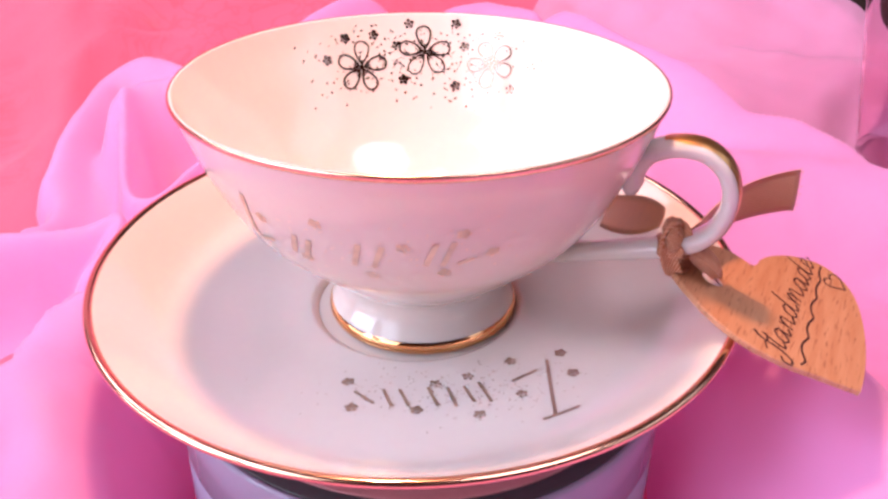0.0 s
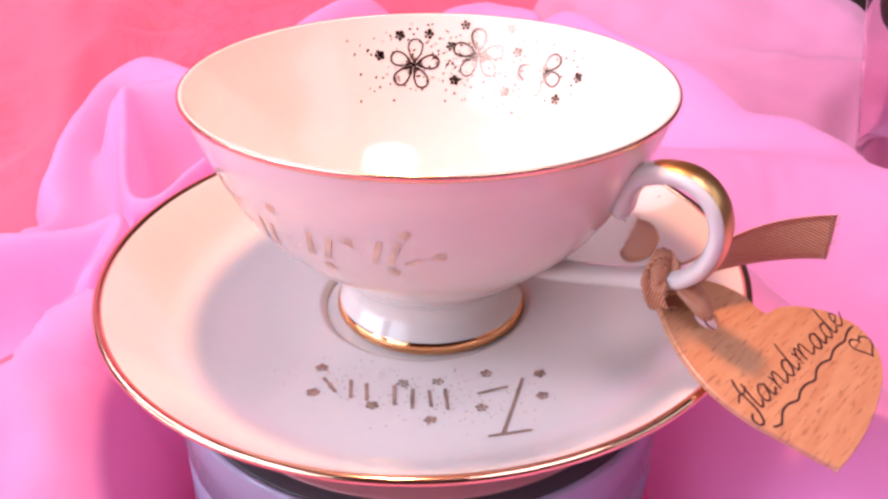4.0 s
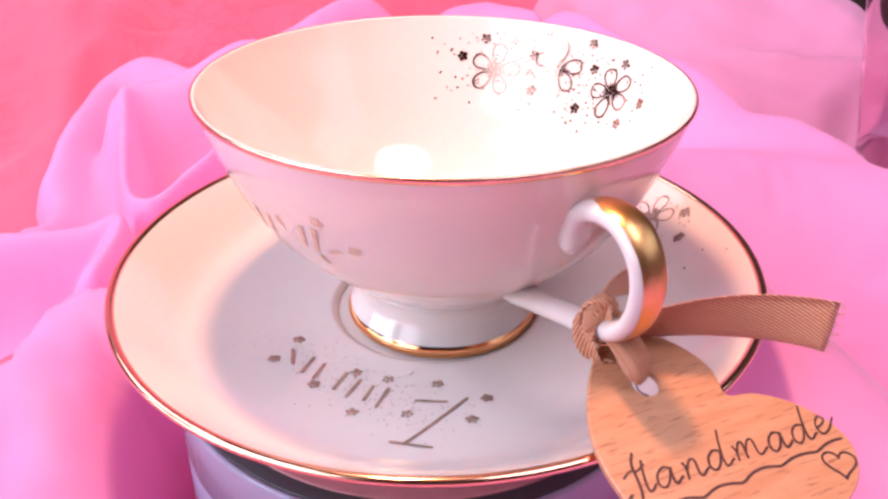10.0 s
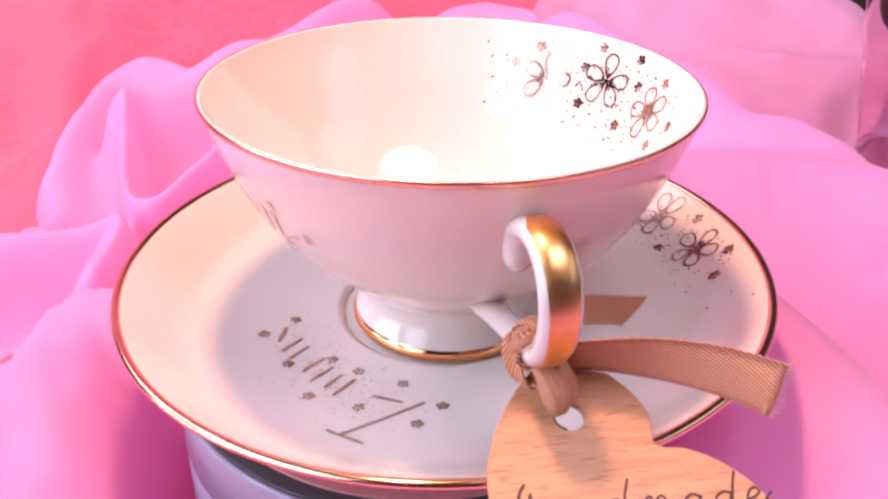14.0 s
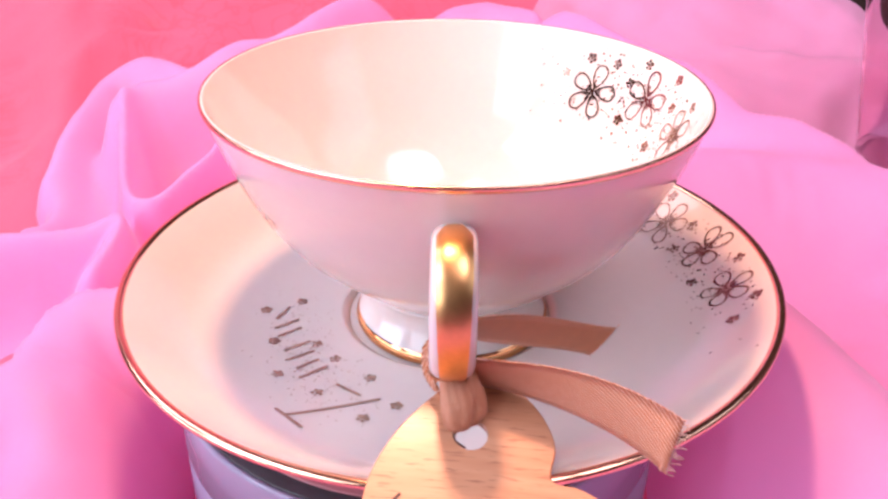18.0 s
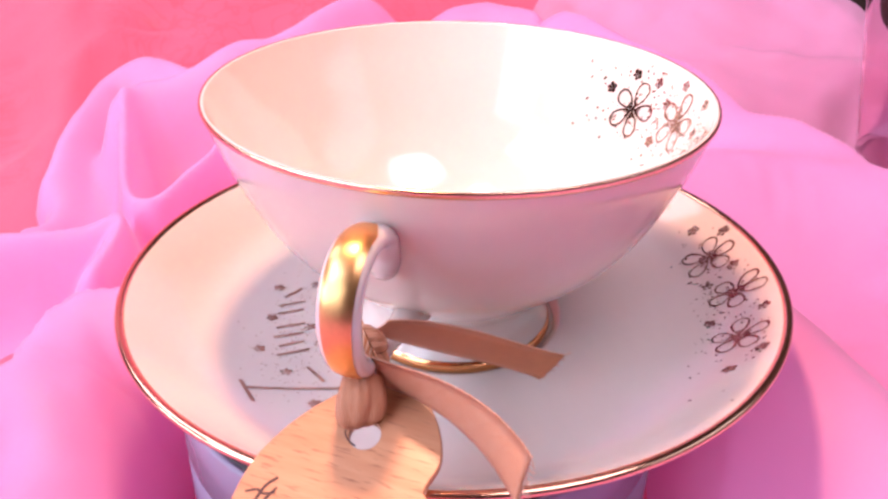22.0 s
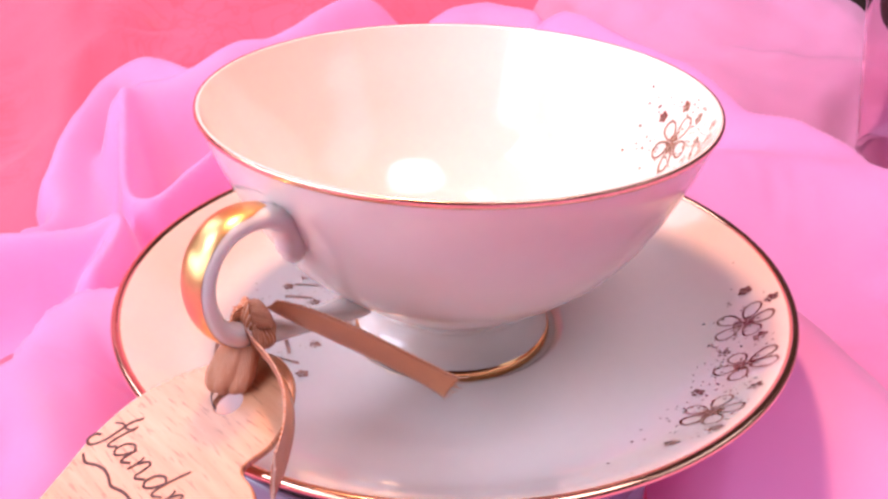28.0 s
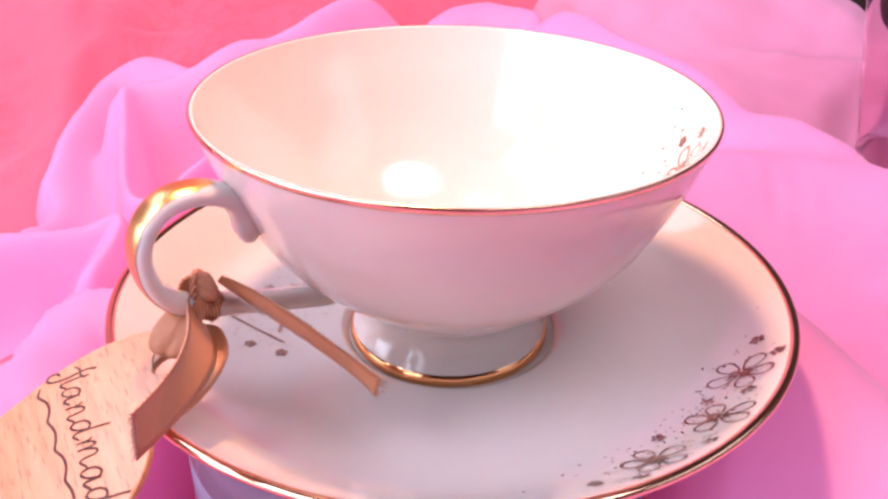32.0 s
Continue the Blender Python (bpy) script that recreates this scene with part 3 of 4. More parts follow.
def handle_mesh():
    rows, sides = strap(HANDLE, 6), 20
    verts, faces = [], []
    for p, nrm, w, h in rows:
        for k in range(sides):
            a = 2 * math.pi * k / sides
            c, s = math.cos(a), math.sin(a)
            e = p + nrm * (h * s)
            verts.append((HU * e.x + HV * (w * math.copysign(abs(c) ** 0.8, c)) + Vector((0, 0, e.y + LIFT))) * MM)
    for i in range(len(rows) - 1):
        faces += [(i * sides + k, i * sides + (k + 1) % sides, (i + 1) * sides + (k + 1) % sides, (i + 1) * sides + k) for k in range(sides)]
    faces += [tuple(range(sides)), tuple(range((len(rows) - 1) * sides, len(rows) * sides))[::-1]]
    me = mesh_of("handle", verts, faces, PORCELAIN)
    bm = bmesh.new()
    bm.from_mesh(me)
    bmesh.ops.recalc_face_normals(bm, faces=bm.faces)
    bm.to_mesh(me)
    bm.free()
    return me


def gold_band_mesh():
    """The gold laid over the outer face of the strap."""
    rows = strap(HANDLE, 6)[28:75]
    verts, faces, across = [], [], 10
    for i, (p, nrm, w, h) in enumerate(rows):
        taper = min(1.0, 0.45 + i / 7, 0.5 + (len(rows) - 1 - i) / 10)
        for k in range(across + 1):
            s = (2 * k / across - 1) * (0.78 - 0.42 * max(0.0, i / len(rows) - 0.25)) * taper + 0.06 * i / len(rows)
            top = h * math.sqrt(max(0.0, 1 - abs(s) ** 2.5)) + 0.10
            e = p + nrm * top
            verts.append((HU * e.x + HV * (w * s) + Vector((0, 0, e.y + LIFT))) * MM)
    for i in range(len(rows) - 1):
        faces += [(i * (across + 1) + k, i * (across + 1) + k + 1, (i + 1) * (across + 1) + k + 1, (i + 1) * (across + 1) + k) for k in range(across)]
    return mesh_of("gold_band", verts, faces, HANDLE_GOLD)


handle = part("handle", handle_mesh(), cup, "white porcelain handle with a curled end")
part("gold_band", gold_band_mesh(), handle, "gold band along the outer face")


# ---- painted decoration ----
def stroke(place, line, width, closed=False, lift=0.14):
    """A painted line: 2D points (millimetres) laid on a surface by place(u, v) -> point, normal."""
    verts, n = [], len(line)
    for i in range(n):
        a, b = line[(i - 1) % n] if closed or i else line[0], line[(i + 1) % n] if closed or i < n - 1 else line[-1]
        dx, dy = b[0] - a[0], b[1] - a[1]
        size = math.hypot(dx, dy) or 1
        for s in (-0.5, 0.5):
            p, nrm = place(line[i][0] - dy / size * width * s, line[i][1] + dx / size * width * s)
            verts.append((p + nrm * lift) * MM)
    faces = [(2 * i, 2 * i + 1, 2 * i + 3, 2 * i + 2) for i in range(n - 1)]
    if closed:
        faces.append((2 * n - 2, 2 * n - 1, 1, 0))
    return verts, faces


def blot(place, cx, cy, radius, lobes, turn, lift=0.12):
    """A small filled flower or dot."""
    n = 10 if lobes else 6
    verts = []
    for k in range(n * 2 if lobes else n):
        a = 2 * math.pi * k / (n * 2 if lobes else n) + turn
        r = radius * (0.84 + 0.24 * math.cos(lobes * a)) if lobes else radius
        p, nrm = place(cx + r * math.cos(a), cy + r * math.sin(a))
        verts.append((p + nrm * lift) * MM)
    p, nrm = place(cx, cy)
    verts.append((p + nrm * (lift + 0.03)) * MM)
    m = len(verts) - 1
    return verts, [(m, k, (k + 1) % m) for k in range(m)]


def gathered(name, pieces, material):
    verts, faces = [], []
    for v, f in pieces:
        faces += [tuple(i + len(verts) for i in q) for q in f]
        verts += v
    return mesh_of(name, verts, faces, material)


def big_flower(place, size, turn, width=0.42):
    """Five looped petals, a small heart and a few stamens, drawn in line."""
    pieces, rnd = [], random.Random(int(size * 100 + turn * 31))
    for k in range(5):
        a = turn + 2 * math.pi * k / 5 + rnd.uniform(-0.12, 0.12)
        grow = rnd.uniform(0.9, 1.08)
        loop = []
        for i in range(18):
            b = 2 * math.pi * i / 18
            u, v = size * grow * (0.56 + 0.42 * math.cos(b)), size * 0.30 * math.sin(b) * (0.85 + 0.35 * math.cos(b))
            loop.append((u * math.cos(a) - v * math.sin(a), u * math.sin(a) + v * math.cos(a)))
        pieces.append(stroke(place, loop, width * rnd.uniform(0.8, 1.2), True))
        for j in (-0.25, 0.0, 0.25):
            r = size * rnd.uniform(0.28, 0.42)
            pieces.append(stroke(place, [(0.1 * size * math.cos(a + j), 0.1 * size * math.sin(a + j)), (r * math.cos(a + j), r * math.sin(a + j))], width * 0.7, lift=0.16))
    pieces.append(blot(place, 0, 0, size * 0.10, 0, 0, 0.2))
    return pieces


def cup_place(az, z, inner):
    def at(u, v):
        r = on_cup(az, z, inner)[0].xy.length
        return on_cup(az + (1 if inner else 1) * math.degrees(u / r), z + v * 0.88, inner)
    return at


def saucer_place(x, y, turn=0.0):
    c, s = math.cos(turn), math.sin(turn)
    return lambda u, v: on_saucer(x + u * c - v * s, y + u * s + v * c)


def decorate(parent, spots, smalls, dots, maker, material, size):
    for x, y, turn in spots:
        part("painted_flower", gathered("painted_flower", big_flower(maker(x, y), size, turn), material), parent, "large five-petalled flower in gold line")
    for i, (x, y) in enumerate(smalls):
        part("small_flower", gathered("small_flower", [blot(maker(x, y), 0.92 * math.cos(0.9 * i + 1.2566 * k), 0.92 * math.sin(0.9 * i + 1.2566 * k), 0.50 + 0.12 * math.sin(7 * k + i), 0, 0) for k in range(5)] + [blot(maker(x, y), 0, 0, 0.42, 0, 0, 0.2)], material), parent, "small filled gold flower")
    if dots:
        speck = gathered("gold_specks", [blot(maker(x, y), 0, 0, r, 0, 0) for x, y, r in dots], material)
        tagged(part("gold_specks", speck, parent, "fine scattered gold specks"), kind="stuff")


rnd = random.Random(4)
INNER = [(110, 43.4, 0.5), (88.8, 46.2, 1.57), (66.8, 44.3, 1.0)]
inner_small = [(121, 46), (114, 50.3), (105, 50.5), (93.8, 52.8), (98, 47.7), (79.5, 52.9), (96.3, 39.8), (78.2, 38.4), (53, 45.1), (66, 50.9), (58.5, 39.1), (76.3, 47.6)]
inner_dots = []
for _ in range(310):
    az, z = rnd.gauss(91, 19), rnd.gauss(44.8, 4.6)
    if 50 < az < 132 and 33 < z < 53:
        inner_dots.append((az, z, rnd.uniform(0.16, 0.34)))
decorate(cup, INNER, inner_small, inner_dots, lambda a, z: cup_place(a, z, True), INK_GOLD, 6.6)

outer_small = [(-80.9, 42.3), (-73.2, 36.6), (-84.3, 31.9), (-102.4, 30.5), (-94, 39), (-112.9, 42.9), (-129.2, 40.3), (-120, 32.5)]
outer_dots = [(rnd.gauss(-102, 22), rnd.gauss(38, 4.5), rnd.uniform(0.13, 0.26)) for _ in range(120)]
outer_dots = [d for d in outer_dots if 28 < d[1] < 50]
decorate(cup, [], outer_small, outer_dots, lambda a, z: cup_place(a, z, False), INK_FAINT, 5)

rim_small = [(-16.3, 63.7), (-10.1, 68.6), (2.2, 66.3), (4.5, 59.8), (22.1, 64.5), (18.4, 54.9), (38.5, 50.5), (36.5, 57.5)]
rim_dots = []
for _ in range(150):
    a, r = rnd.gauss(1.36, 0.24), rnd.uniform(55, 69)
    rim_dots.append((r * math.cos(a), r * math.sin(a), rnd.uniform(0.15, 0.3)))
decorate(saucer, [(-4.9, 63.7, 0.3), (11.4, 63.4, 0.9), (27.7, 57.2, 0.1)], rim_small, rim_dots, saucer_place, INK_RIM, 6.0)

floor_small = [(31.2, -24), (32.8, -31.5), (20.2, -26), (10.9, -30.9), (4, -33.1), (-14.1, -32.1), (-12.8, -40.8), (0.1, -41.8), (12.6, -43.8), (21.5, -37.6)]
floor_dots = []
for _ in range(240):
    x, y = rnd.gauss(9, 14), rnd.gauss(-35.5, 5)
    if 27 < math.hypot(x, y) < 54:
        floor_dots.append((x, y, rnd.uniform(0.12, 0.24)))
decorate(saucer, [], floor_small, floor_dots, saucer_place, INK_MID, 5)

# A written word on the saucer and on the cup, as plain bars of its size and colour.
def word_bars(parent, place, bars, wide, material, label):
    """Short bars in a row; each is from x, y to x, y on the surface."""
    for x0, y0, x1, y1 in bars:
        line = [(x0 + (x1 - x0) * k / 8, y0 + (y1 - y0) * k / 8) for k in range(9)]
        part("word_bar", gathered("word_bar", [stroke(place, line, wide, lift=0.15)], material), parent, label)


word_bars(saucer, saucer_place(0, 0), [(27.9, -26.2, 27.2, -45.6), (24.6, -46.6, 32.3, -43.2), (19.8, -33.2, 25.4, -29.6), (15.2, -39.8, 12.9, -33.0), (11.8, -39.6, 9.8, -34.2), (8.2, -41.0, 6.4, -34.4),
                                        (4.4, -40.6, 2.4, -34.2), (-1.4, -40.6, -3.4, -34.8), (-4.8, -40.6, -6.8, -34.6), (-8.4, -39.4, -12.6, -35.4)], 0.75, INK_MID, "plain gold bar of a written word")
CUP_TURN = 36.0 * math.pi / 180
word_bars(cup, lambda a, z: on_cup(math.degrees(a / 36.0), z, False), [(a * CUP_TURN, z0, b * CUP_TURN, z1) for a, z0, b, z1 in (
    (-137, 33.5, -132, 45.0), (-136.5, 33.0, -129.5, 34.4), (-123.5, 33.0, -120.5, 38.4), (-119.5, 33.2, -116.6, 38.0), (-106.5, 33.2, -104.0, 39.4), (-101.6, 33.2, -98.6, 39.2),
    (-89, 34.2, -86.6, 40.2), (-85, 34.0, -82.6, 40.4), (-81.4, 34.4, -77.6, 35.6))], 0.9, INK_FAINT, "plain pale-gold bar of a written word")

# ---- wooden heart tag ----
# Its upper face lies on the plane through the hole with the normal TAG_N; its own x runs along the writing.
HOLE = Vector((61.1, -14.6, 25.95))
TAG_N = Vector((0.288, -0.166, 1)).normalized()
TAG_X = Vector((21.2, 37.8, 0))
TAG_X = (TAG_X - TAG_N * TAG_X.dot(TAG_N)).normalized()
TAG_Y = TAG_N.cross(TAG_X)
TAG_AT = Matrix((( *[TAG_X.x, TAG_Y.x, TAG_N.x], HOLE.x * MM), (TAG_X.y, TAG_Y.y, TAG_N.y, HOLE.y * MM), (TAG_X.z, TAG_Y.z, TAG_N.z, HOLE.z * MM), (0, 0, 0, 1)))


def on_tag(x, y):
    """Plan place on the tag to the tag's own x, y in millimetres."""
    z = HOLE.z - (TAG_N.x * (x - HOLE.x) + TAG_N.y * (y - HOLE.y)) / TAG_N.z
    d = Vector((x, y, z)) - HOLE
    return d.dot(TAG_X), d.dot(TAG_Y)


HEART = [(72.6, -6.2), (68.0, -3.2), (61.5, -3.0), (55.0, -5.6), (51.0, -11.5), (52.3, -18.2), (56.0, -26.0), (61.5, -32.2), (68.5, -35.8), (76.0, -37.4), (83.0, -38.7), (84.6, -38.2),
         (89.2, -30.0), (93.2, -20.5), (95.9, -10.5), (95.6, -3.6), (92.2, 0.9), (86.5, 1.8), (80.5, 0.2), (75.8, -2.8)]
tag = thing("gift_tag", TAG_AT, "heart-shaped pale beech gift tag with brown handwriting, tied to handle", "tag")


def heart_mesh():
    """The heart as a plate with a round hole through it and softened edges."""
    ring_pts = [Vector((*on_tag(x, y), 0)) for x, y in HEART]
    closed = spline([ring_pts[-1]] + ring_pts + [ring_pts[0], ring_pts[1]], 5)[5:-6]
    # the notch and the tip stay sharp enough
    n, m = len(closed), 28
    hole = [Vector((2.6 * math.cos(2 * math.pi * k / m), 2.6 * math.sin(2 * math.pi * k / m), 0)) for k in range(m)]
    inward = []
    for i, p in enumerate(closed):
        d = (closed[(i + 1) % n] - closed[i - 1]).normalized()
        inward.append(Vector((-d.y, d.x, 0)))
    area = sum(closed[i - 1].x * closed[i].y - closed[i].x * closed[i - 1].y for i in range(n))
    if area < 0:
        inward = [-v for v in inward]
    verts, faces, rings = [], [], []
    for inset, z in ((0.22, 0.0), (0.0, -0.22), (0.0, -1.18), (0.22, -1.4)):
        rings.append(len(verts))
        verts += [(p + v * inset + Vector((0, 0, z))) * MM for p, v in zip(closed, inward)]
    for grow, z in ((0.15, 0.0), (0.0, -0.15), (0.0, -1.25), (0.15, -1.4)):
        rings.append(len(verts))
        verts += [(p * (1 + grow / 2.6) + Vector((0, 0, z))) * MM for p in hole]
    for first, count in ((0, n), (4, m)):
        for k in range(3):
            a, b = rings[first + k], rings[first + k + 1]
            faces += [(a + i, a + (i + 1) % count, b + (i + 1) % count, b + i) for i in range(count)]
    flat = [Vector(verts[i]) for i in range(n)], [Vector(verts[rings[4] + i]) for i in range(m)]
    for t in tessellate_polygon(flat):
        faces.append(tuple(i if i < n else rings[4] + i - n for i in t))
        faces.append(tuple(rings[3] + i if i < n else rings[7] + i - n for i in t)[::-1])
    me = mesh_of("heart_plate", verts, faces, BEECH, smooth=False)
    bm = bmesh.new()
    bm.from_mesh(me)
    bmesh.ops.recalc_face_normals(bm, faces=bm.faces)
    bm.to_mesh(me)
    bm.free()
    return me


part("heart_plate", heart_mesh(), tag, "heart-shaped beech plate with a round hole")


def tag_plane(u, v):
    return Vector((u, v, 0)), Vector((0, 0, 1))


# Pen strokes of a joined hand: width of the letter, then its strokes, in heights of a small letter.
BOWL = [(1.0, 0.85), (0.6, 1.02), (0.2, 0.75), (0.12, 0.25), (0.4, 0.0), (0.75, 0.25), (1.0, 0.9)]
PEN = {
    "H": (1.75, [(0.95, 2.2), (0.72, 1.6), (0.80, 0.8), (0.82, 0.0), (0.55, -0.6), (0.12, -0.55), (0.02, -0.1), (0.32, 0.12)], [(0.05, 1.0), (0.5, 1.28), (0.9, 1.2), (1.4, 1.45)],
          [(1.28, 1.7), (1.2, 0.9), (1.22, 0.2), (1.4, 0.0), (1.75, 0.3)]),
    "a": (1.6, BOWL, [(1.0, 0.95), (1.0, 0.3), (1.15, 0.02), (1.6, 0.3)]),
    "n": (1.55, [(0.15, 0.95), (0.28, 0.6), (0.25, 0.0)], [(0.25, 0.35), (0.55, 0.9), (0.85, 0.92), (0.92, 0.5), (0.95, 0.1), (1.15, 0.0), (1.55, 0.3)]),
    "d": (1.65, BOWL, [(1.22, 2.05), (1.08, 1.3), (1.0, 0.4), (1.15, 0.02), (1.65, 0.3)]),
    "m": (2.2, [(0.1, 0.9), (0.25, 0.6), (0.25, 0.0)], [(0.25, 0.35), (0.5, 0.9), (0.75, 0.9), (0.8, 0.0)], [(0.8, 0.35), (1.1, 0.92), (1.4, 0.9), (1.5, 0.2), (1.7, 0.0), (2.2, 0.3)]),
    "e": (1.3, [(0.1, 0.4), (0.55, 0.55), (0.78, 0.8), (0.5, 1.02), (0.18, 0.7), (0.2, 0.2), (0.5, 0.0), (0.95, 0.25), (1.4, 0.75)]),
}


def handwriting(word, start, end):
    """A handwritten word from start to end on the tag's plane."""
    a, b = Vector(on_tag(*start)), Vector(on_tag(*end))
    along = (b - a).normalized()
    up = Vector((-along.y, along.x))
    unit = (b - a).length / sum(PEN[c][0] for c in word)
    pieces, edge, wobble = [], 0.0, random.Random(8)
    for c in word:
        drop = wobble.uniform(-0.08, 0.08)
        for line in PEN[c][1:]:
            run = []
            for p in spline([(x, y, 0) for x, y in line], 5):
                q = a + along * ((edge + p.x + 0.22 * p.y) * unit) + up * ((p.y + drop) * unit)
                run.append((q.x, q.y))
            pieces.append(stroke(tag_plane, run, wobble.uniform(0.38, 0.52), lift=0.06 + 0.004 * len(pieces)))
        edge += PEN[c][0]
    return gathered("writing", pieces, INK)


part("writing", handwriting("Handmade", (68.8, -35.4), (90.2, 0.9)), tag, "brown handwritten word")

wave, steps = [], 10
for k in range(steps * 5 + 1):
    t = k / (steps * 5)
    kick = (0.55 * math.sin(math.pi * steps * t - 0.4) + 0.18 * math.sin(17 * t + 1)) * (1 - 0.5 * t)
    wave.append((-13.0 + 40.1 * t + 0.5 * math.sin(2 * math.pi * steps / 2 * t + 1.2), -21.6 + 1.3 * t - kick))
part("underline", gathered("underline", [stroke(tag_plane, wave, 0.5, lift=0.06)], INK), tag, "brown wavy pen line")
hx, hy, turned = 24.0, -23.9, radians(-18)
little = []
for k in range(28):
    t = 2 * math.pi * k / 28
    u, v = 0.19 * 16 * math.sin(t) ** 3, 0.17 * (13 * math.cos(t) - 5 * math.cos(2 * t) - 2 * math.cos(3 * t) - math.cos(4 * t))
    little.append((hx + u * math.cos(turned) - v * math.sin(turned), hy + u * math.sin(turned) + v * math.cos(turned)))
part("heart_doodle", gathered("heart_doodle", [stroke(tag_plane, little, 0.45, True, 0.06)], INK), tag, "small brown pen heart")

# ---- satin ribbon tied round the handle ----
KNOT = Vector((50.8, -15.2, 37.2))
ribbon_at = Matrix.Translation(KNOT * MM)
bow = thing("satin_ribbon", ribbon_at, "tan satin ribbon knotted round the handle, holding the tag", "ribbon")


def band(name, rows, thick=0.25, per=8, slack=0.0, label=""):
    """rows: middle x, y, z and half-width vector x, y, z in millimetres, on the platter's axes."""
    mids = [(p - KNOT) * MM for p in spline([r[:3] for r in rows], per)]
    wides = [p * MM for p in spline([r[3:] for r in rows], per)]
    return part(name, ribbon(name, mids, wides, thick * MM, SATIN, slack * MM), bow, label)


def tail(name, edge_a, edge_b, label, face, back):
    """A free end of the ribbon between two edges, each a bent curve of four guide points."""
    def bent(p, t):
        p = [Vector(q) for q in p]
        return ((1 - t) ** 3 * p[0] + 3 * t * (1 - t) ** 2 * p[1] + 3 * t * t * (1 - t) * p[2] + t ** 3 * p[3] - KNOT) * MM
    n = 44
    up, low = [bent(edge_a, i / n) for i in range(n + 1)], [bent(edge_b, i / n) for i in range(n + 1)]
    mids, wides = [(a + b) / 2 for a, b in zip(up, low)], [(a - b) / 2 for a, b in zip(up, low)]
    return part(name, ribbon(name, mids, wides, 0.25 * MM, face, 0.35 * MM, back), bow, label)


def frayed(name, a, b, away, seed):
    """Loose threads along the cut from a to b."""
    rnd_f, pieces = random.Random(seed), []
    for k in range(26):
        p = Vector(a).lerp(Vector(b), k / 25) - KNOT
        q = p + Vector(away) * rnd_f.choice((0.2, 0.3, 0.45, 0.8, 1.2)) + Vector((rnd_f.uniform(-0.3, 0.3), rnd_f.uniform(-0.3, 0.3), rnd_f.uniform(-0.5, 0.5)))
        me = tube("thread", [p * MM, (p + q) / 2 * MM, q * MM], 0.07 * MM, SELVAGE, 4)
        pieces.append(([v.co.copy() for v in me.vertices], [tuple(f.vertices) for f in me.polygons]))
        bpy.data.meshes.remove(me)
    return tagged(part(name, gathered(name, pieces, SELVAGE), bow, "frayed threads at the ribbon's cut"), kind="stuff")


LONG_A, LONG_B = [(52.0, -14.6, 36.5), (58.3, -14.4, 36.7), (62.4, 1.9, 40.0), (84.2, 6.6, 41.1)], [(52.6, -17.4, 31.2), (49.8, -6.6, 26.0), (67.5, 3.2, 31.5), (84.0, 5.2, 31.7)]
SHORT_A, SHORT_B = [(49.9, -10.0, 39.9), (48.7, 0.0, 39.4), (46.3, 13.0, 30.5), (46.2, 21.1, 28.0)], [(48.4, -12.9, 37.0), (43.8, -7.0, 29.5), (42.2, 12.1, 23.8), (43.6, 17.7, 20.8)]
tail("long_tail", LONG_A, LONG_B, "long free ribbon end with a frayed cut", SATIN, SATIN_BACK)
tail("short_tail", SHORT_A, SHORT_B, "short free ribbon end with a slanted cut", SATIN_BACK, None)


def picots(name, edges, gap):
    """Tiny thread loops along the ribbon's woven edges."""
    pieces = []
    for edge in edges:
        p = [Vector(q) for q in edge]
        run = [(1 - t) ** 3 * p[0] + 3 * t * (1 - t) ** 2 * p[1] + 3 * t * t * (1 - t) * p[2] + t ** 3 * p[3] - KNOT for t in [k / 120 for k in range(121)]]
        since = 0.0
        for a, b in zip(run[:-1], run[1:]):
            since += (b - a).length
            if since > gap:
                since = 0.0
                d = (b - a).normalized() * 0.3
                u = d.orthogonal().normalized() * 0.2
                v = d.cross(u).normalized() * 0.2
                pieces.append(([(b + q) * MM for q in (d, -d, u, -u, v, -v)], [(0, 2, 4), (2, 1, 4), (1, 3, 4), (3, 0, 4), (2, 0, 5), (1, 2, 5), (3, 1, 5), (0, 3, 5)]))
    return tagged(part(name, gathered(name, pieces, SELVAGE), bow, "pale looped selvage of the ribbon"), kind="stuff")


LONG_END = [Vector(LONG_A[3]).lerp(Vector(LONG_B[3]), k / 3) for k in range(4)]
SHORT_END = [Vector(SHORT_A[3]).lerp(Vector(SHORT_B[3]), k / 3) for k in range(4)]
picots("selvage", [LONG_A, LONG_B, LONG_END, [p - Vector((0.8, 0.35, 0)) for p in LONG_END]], 0.62)
picots("selvage", [SHORT_A, SHORT_B, SHORT_END], 0.7)
frayed("threads", LONG_A[3], LONG_B[3], (1.2, 0.6, 0.0), 3)
frayed("threads", SHORT_A[3], SHORT_B[3], (-0.6, 1.3, -0.4), 5)


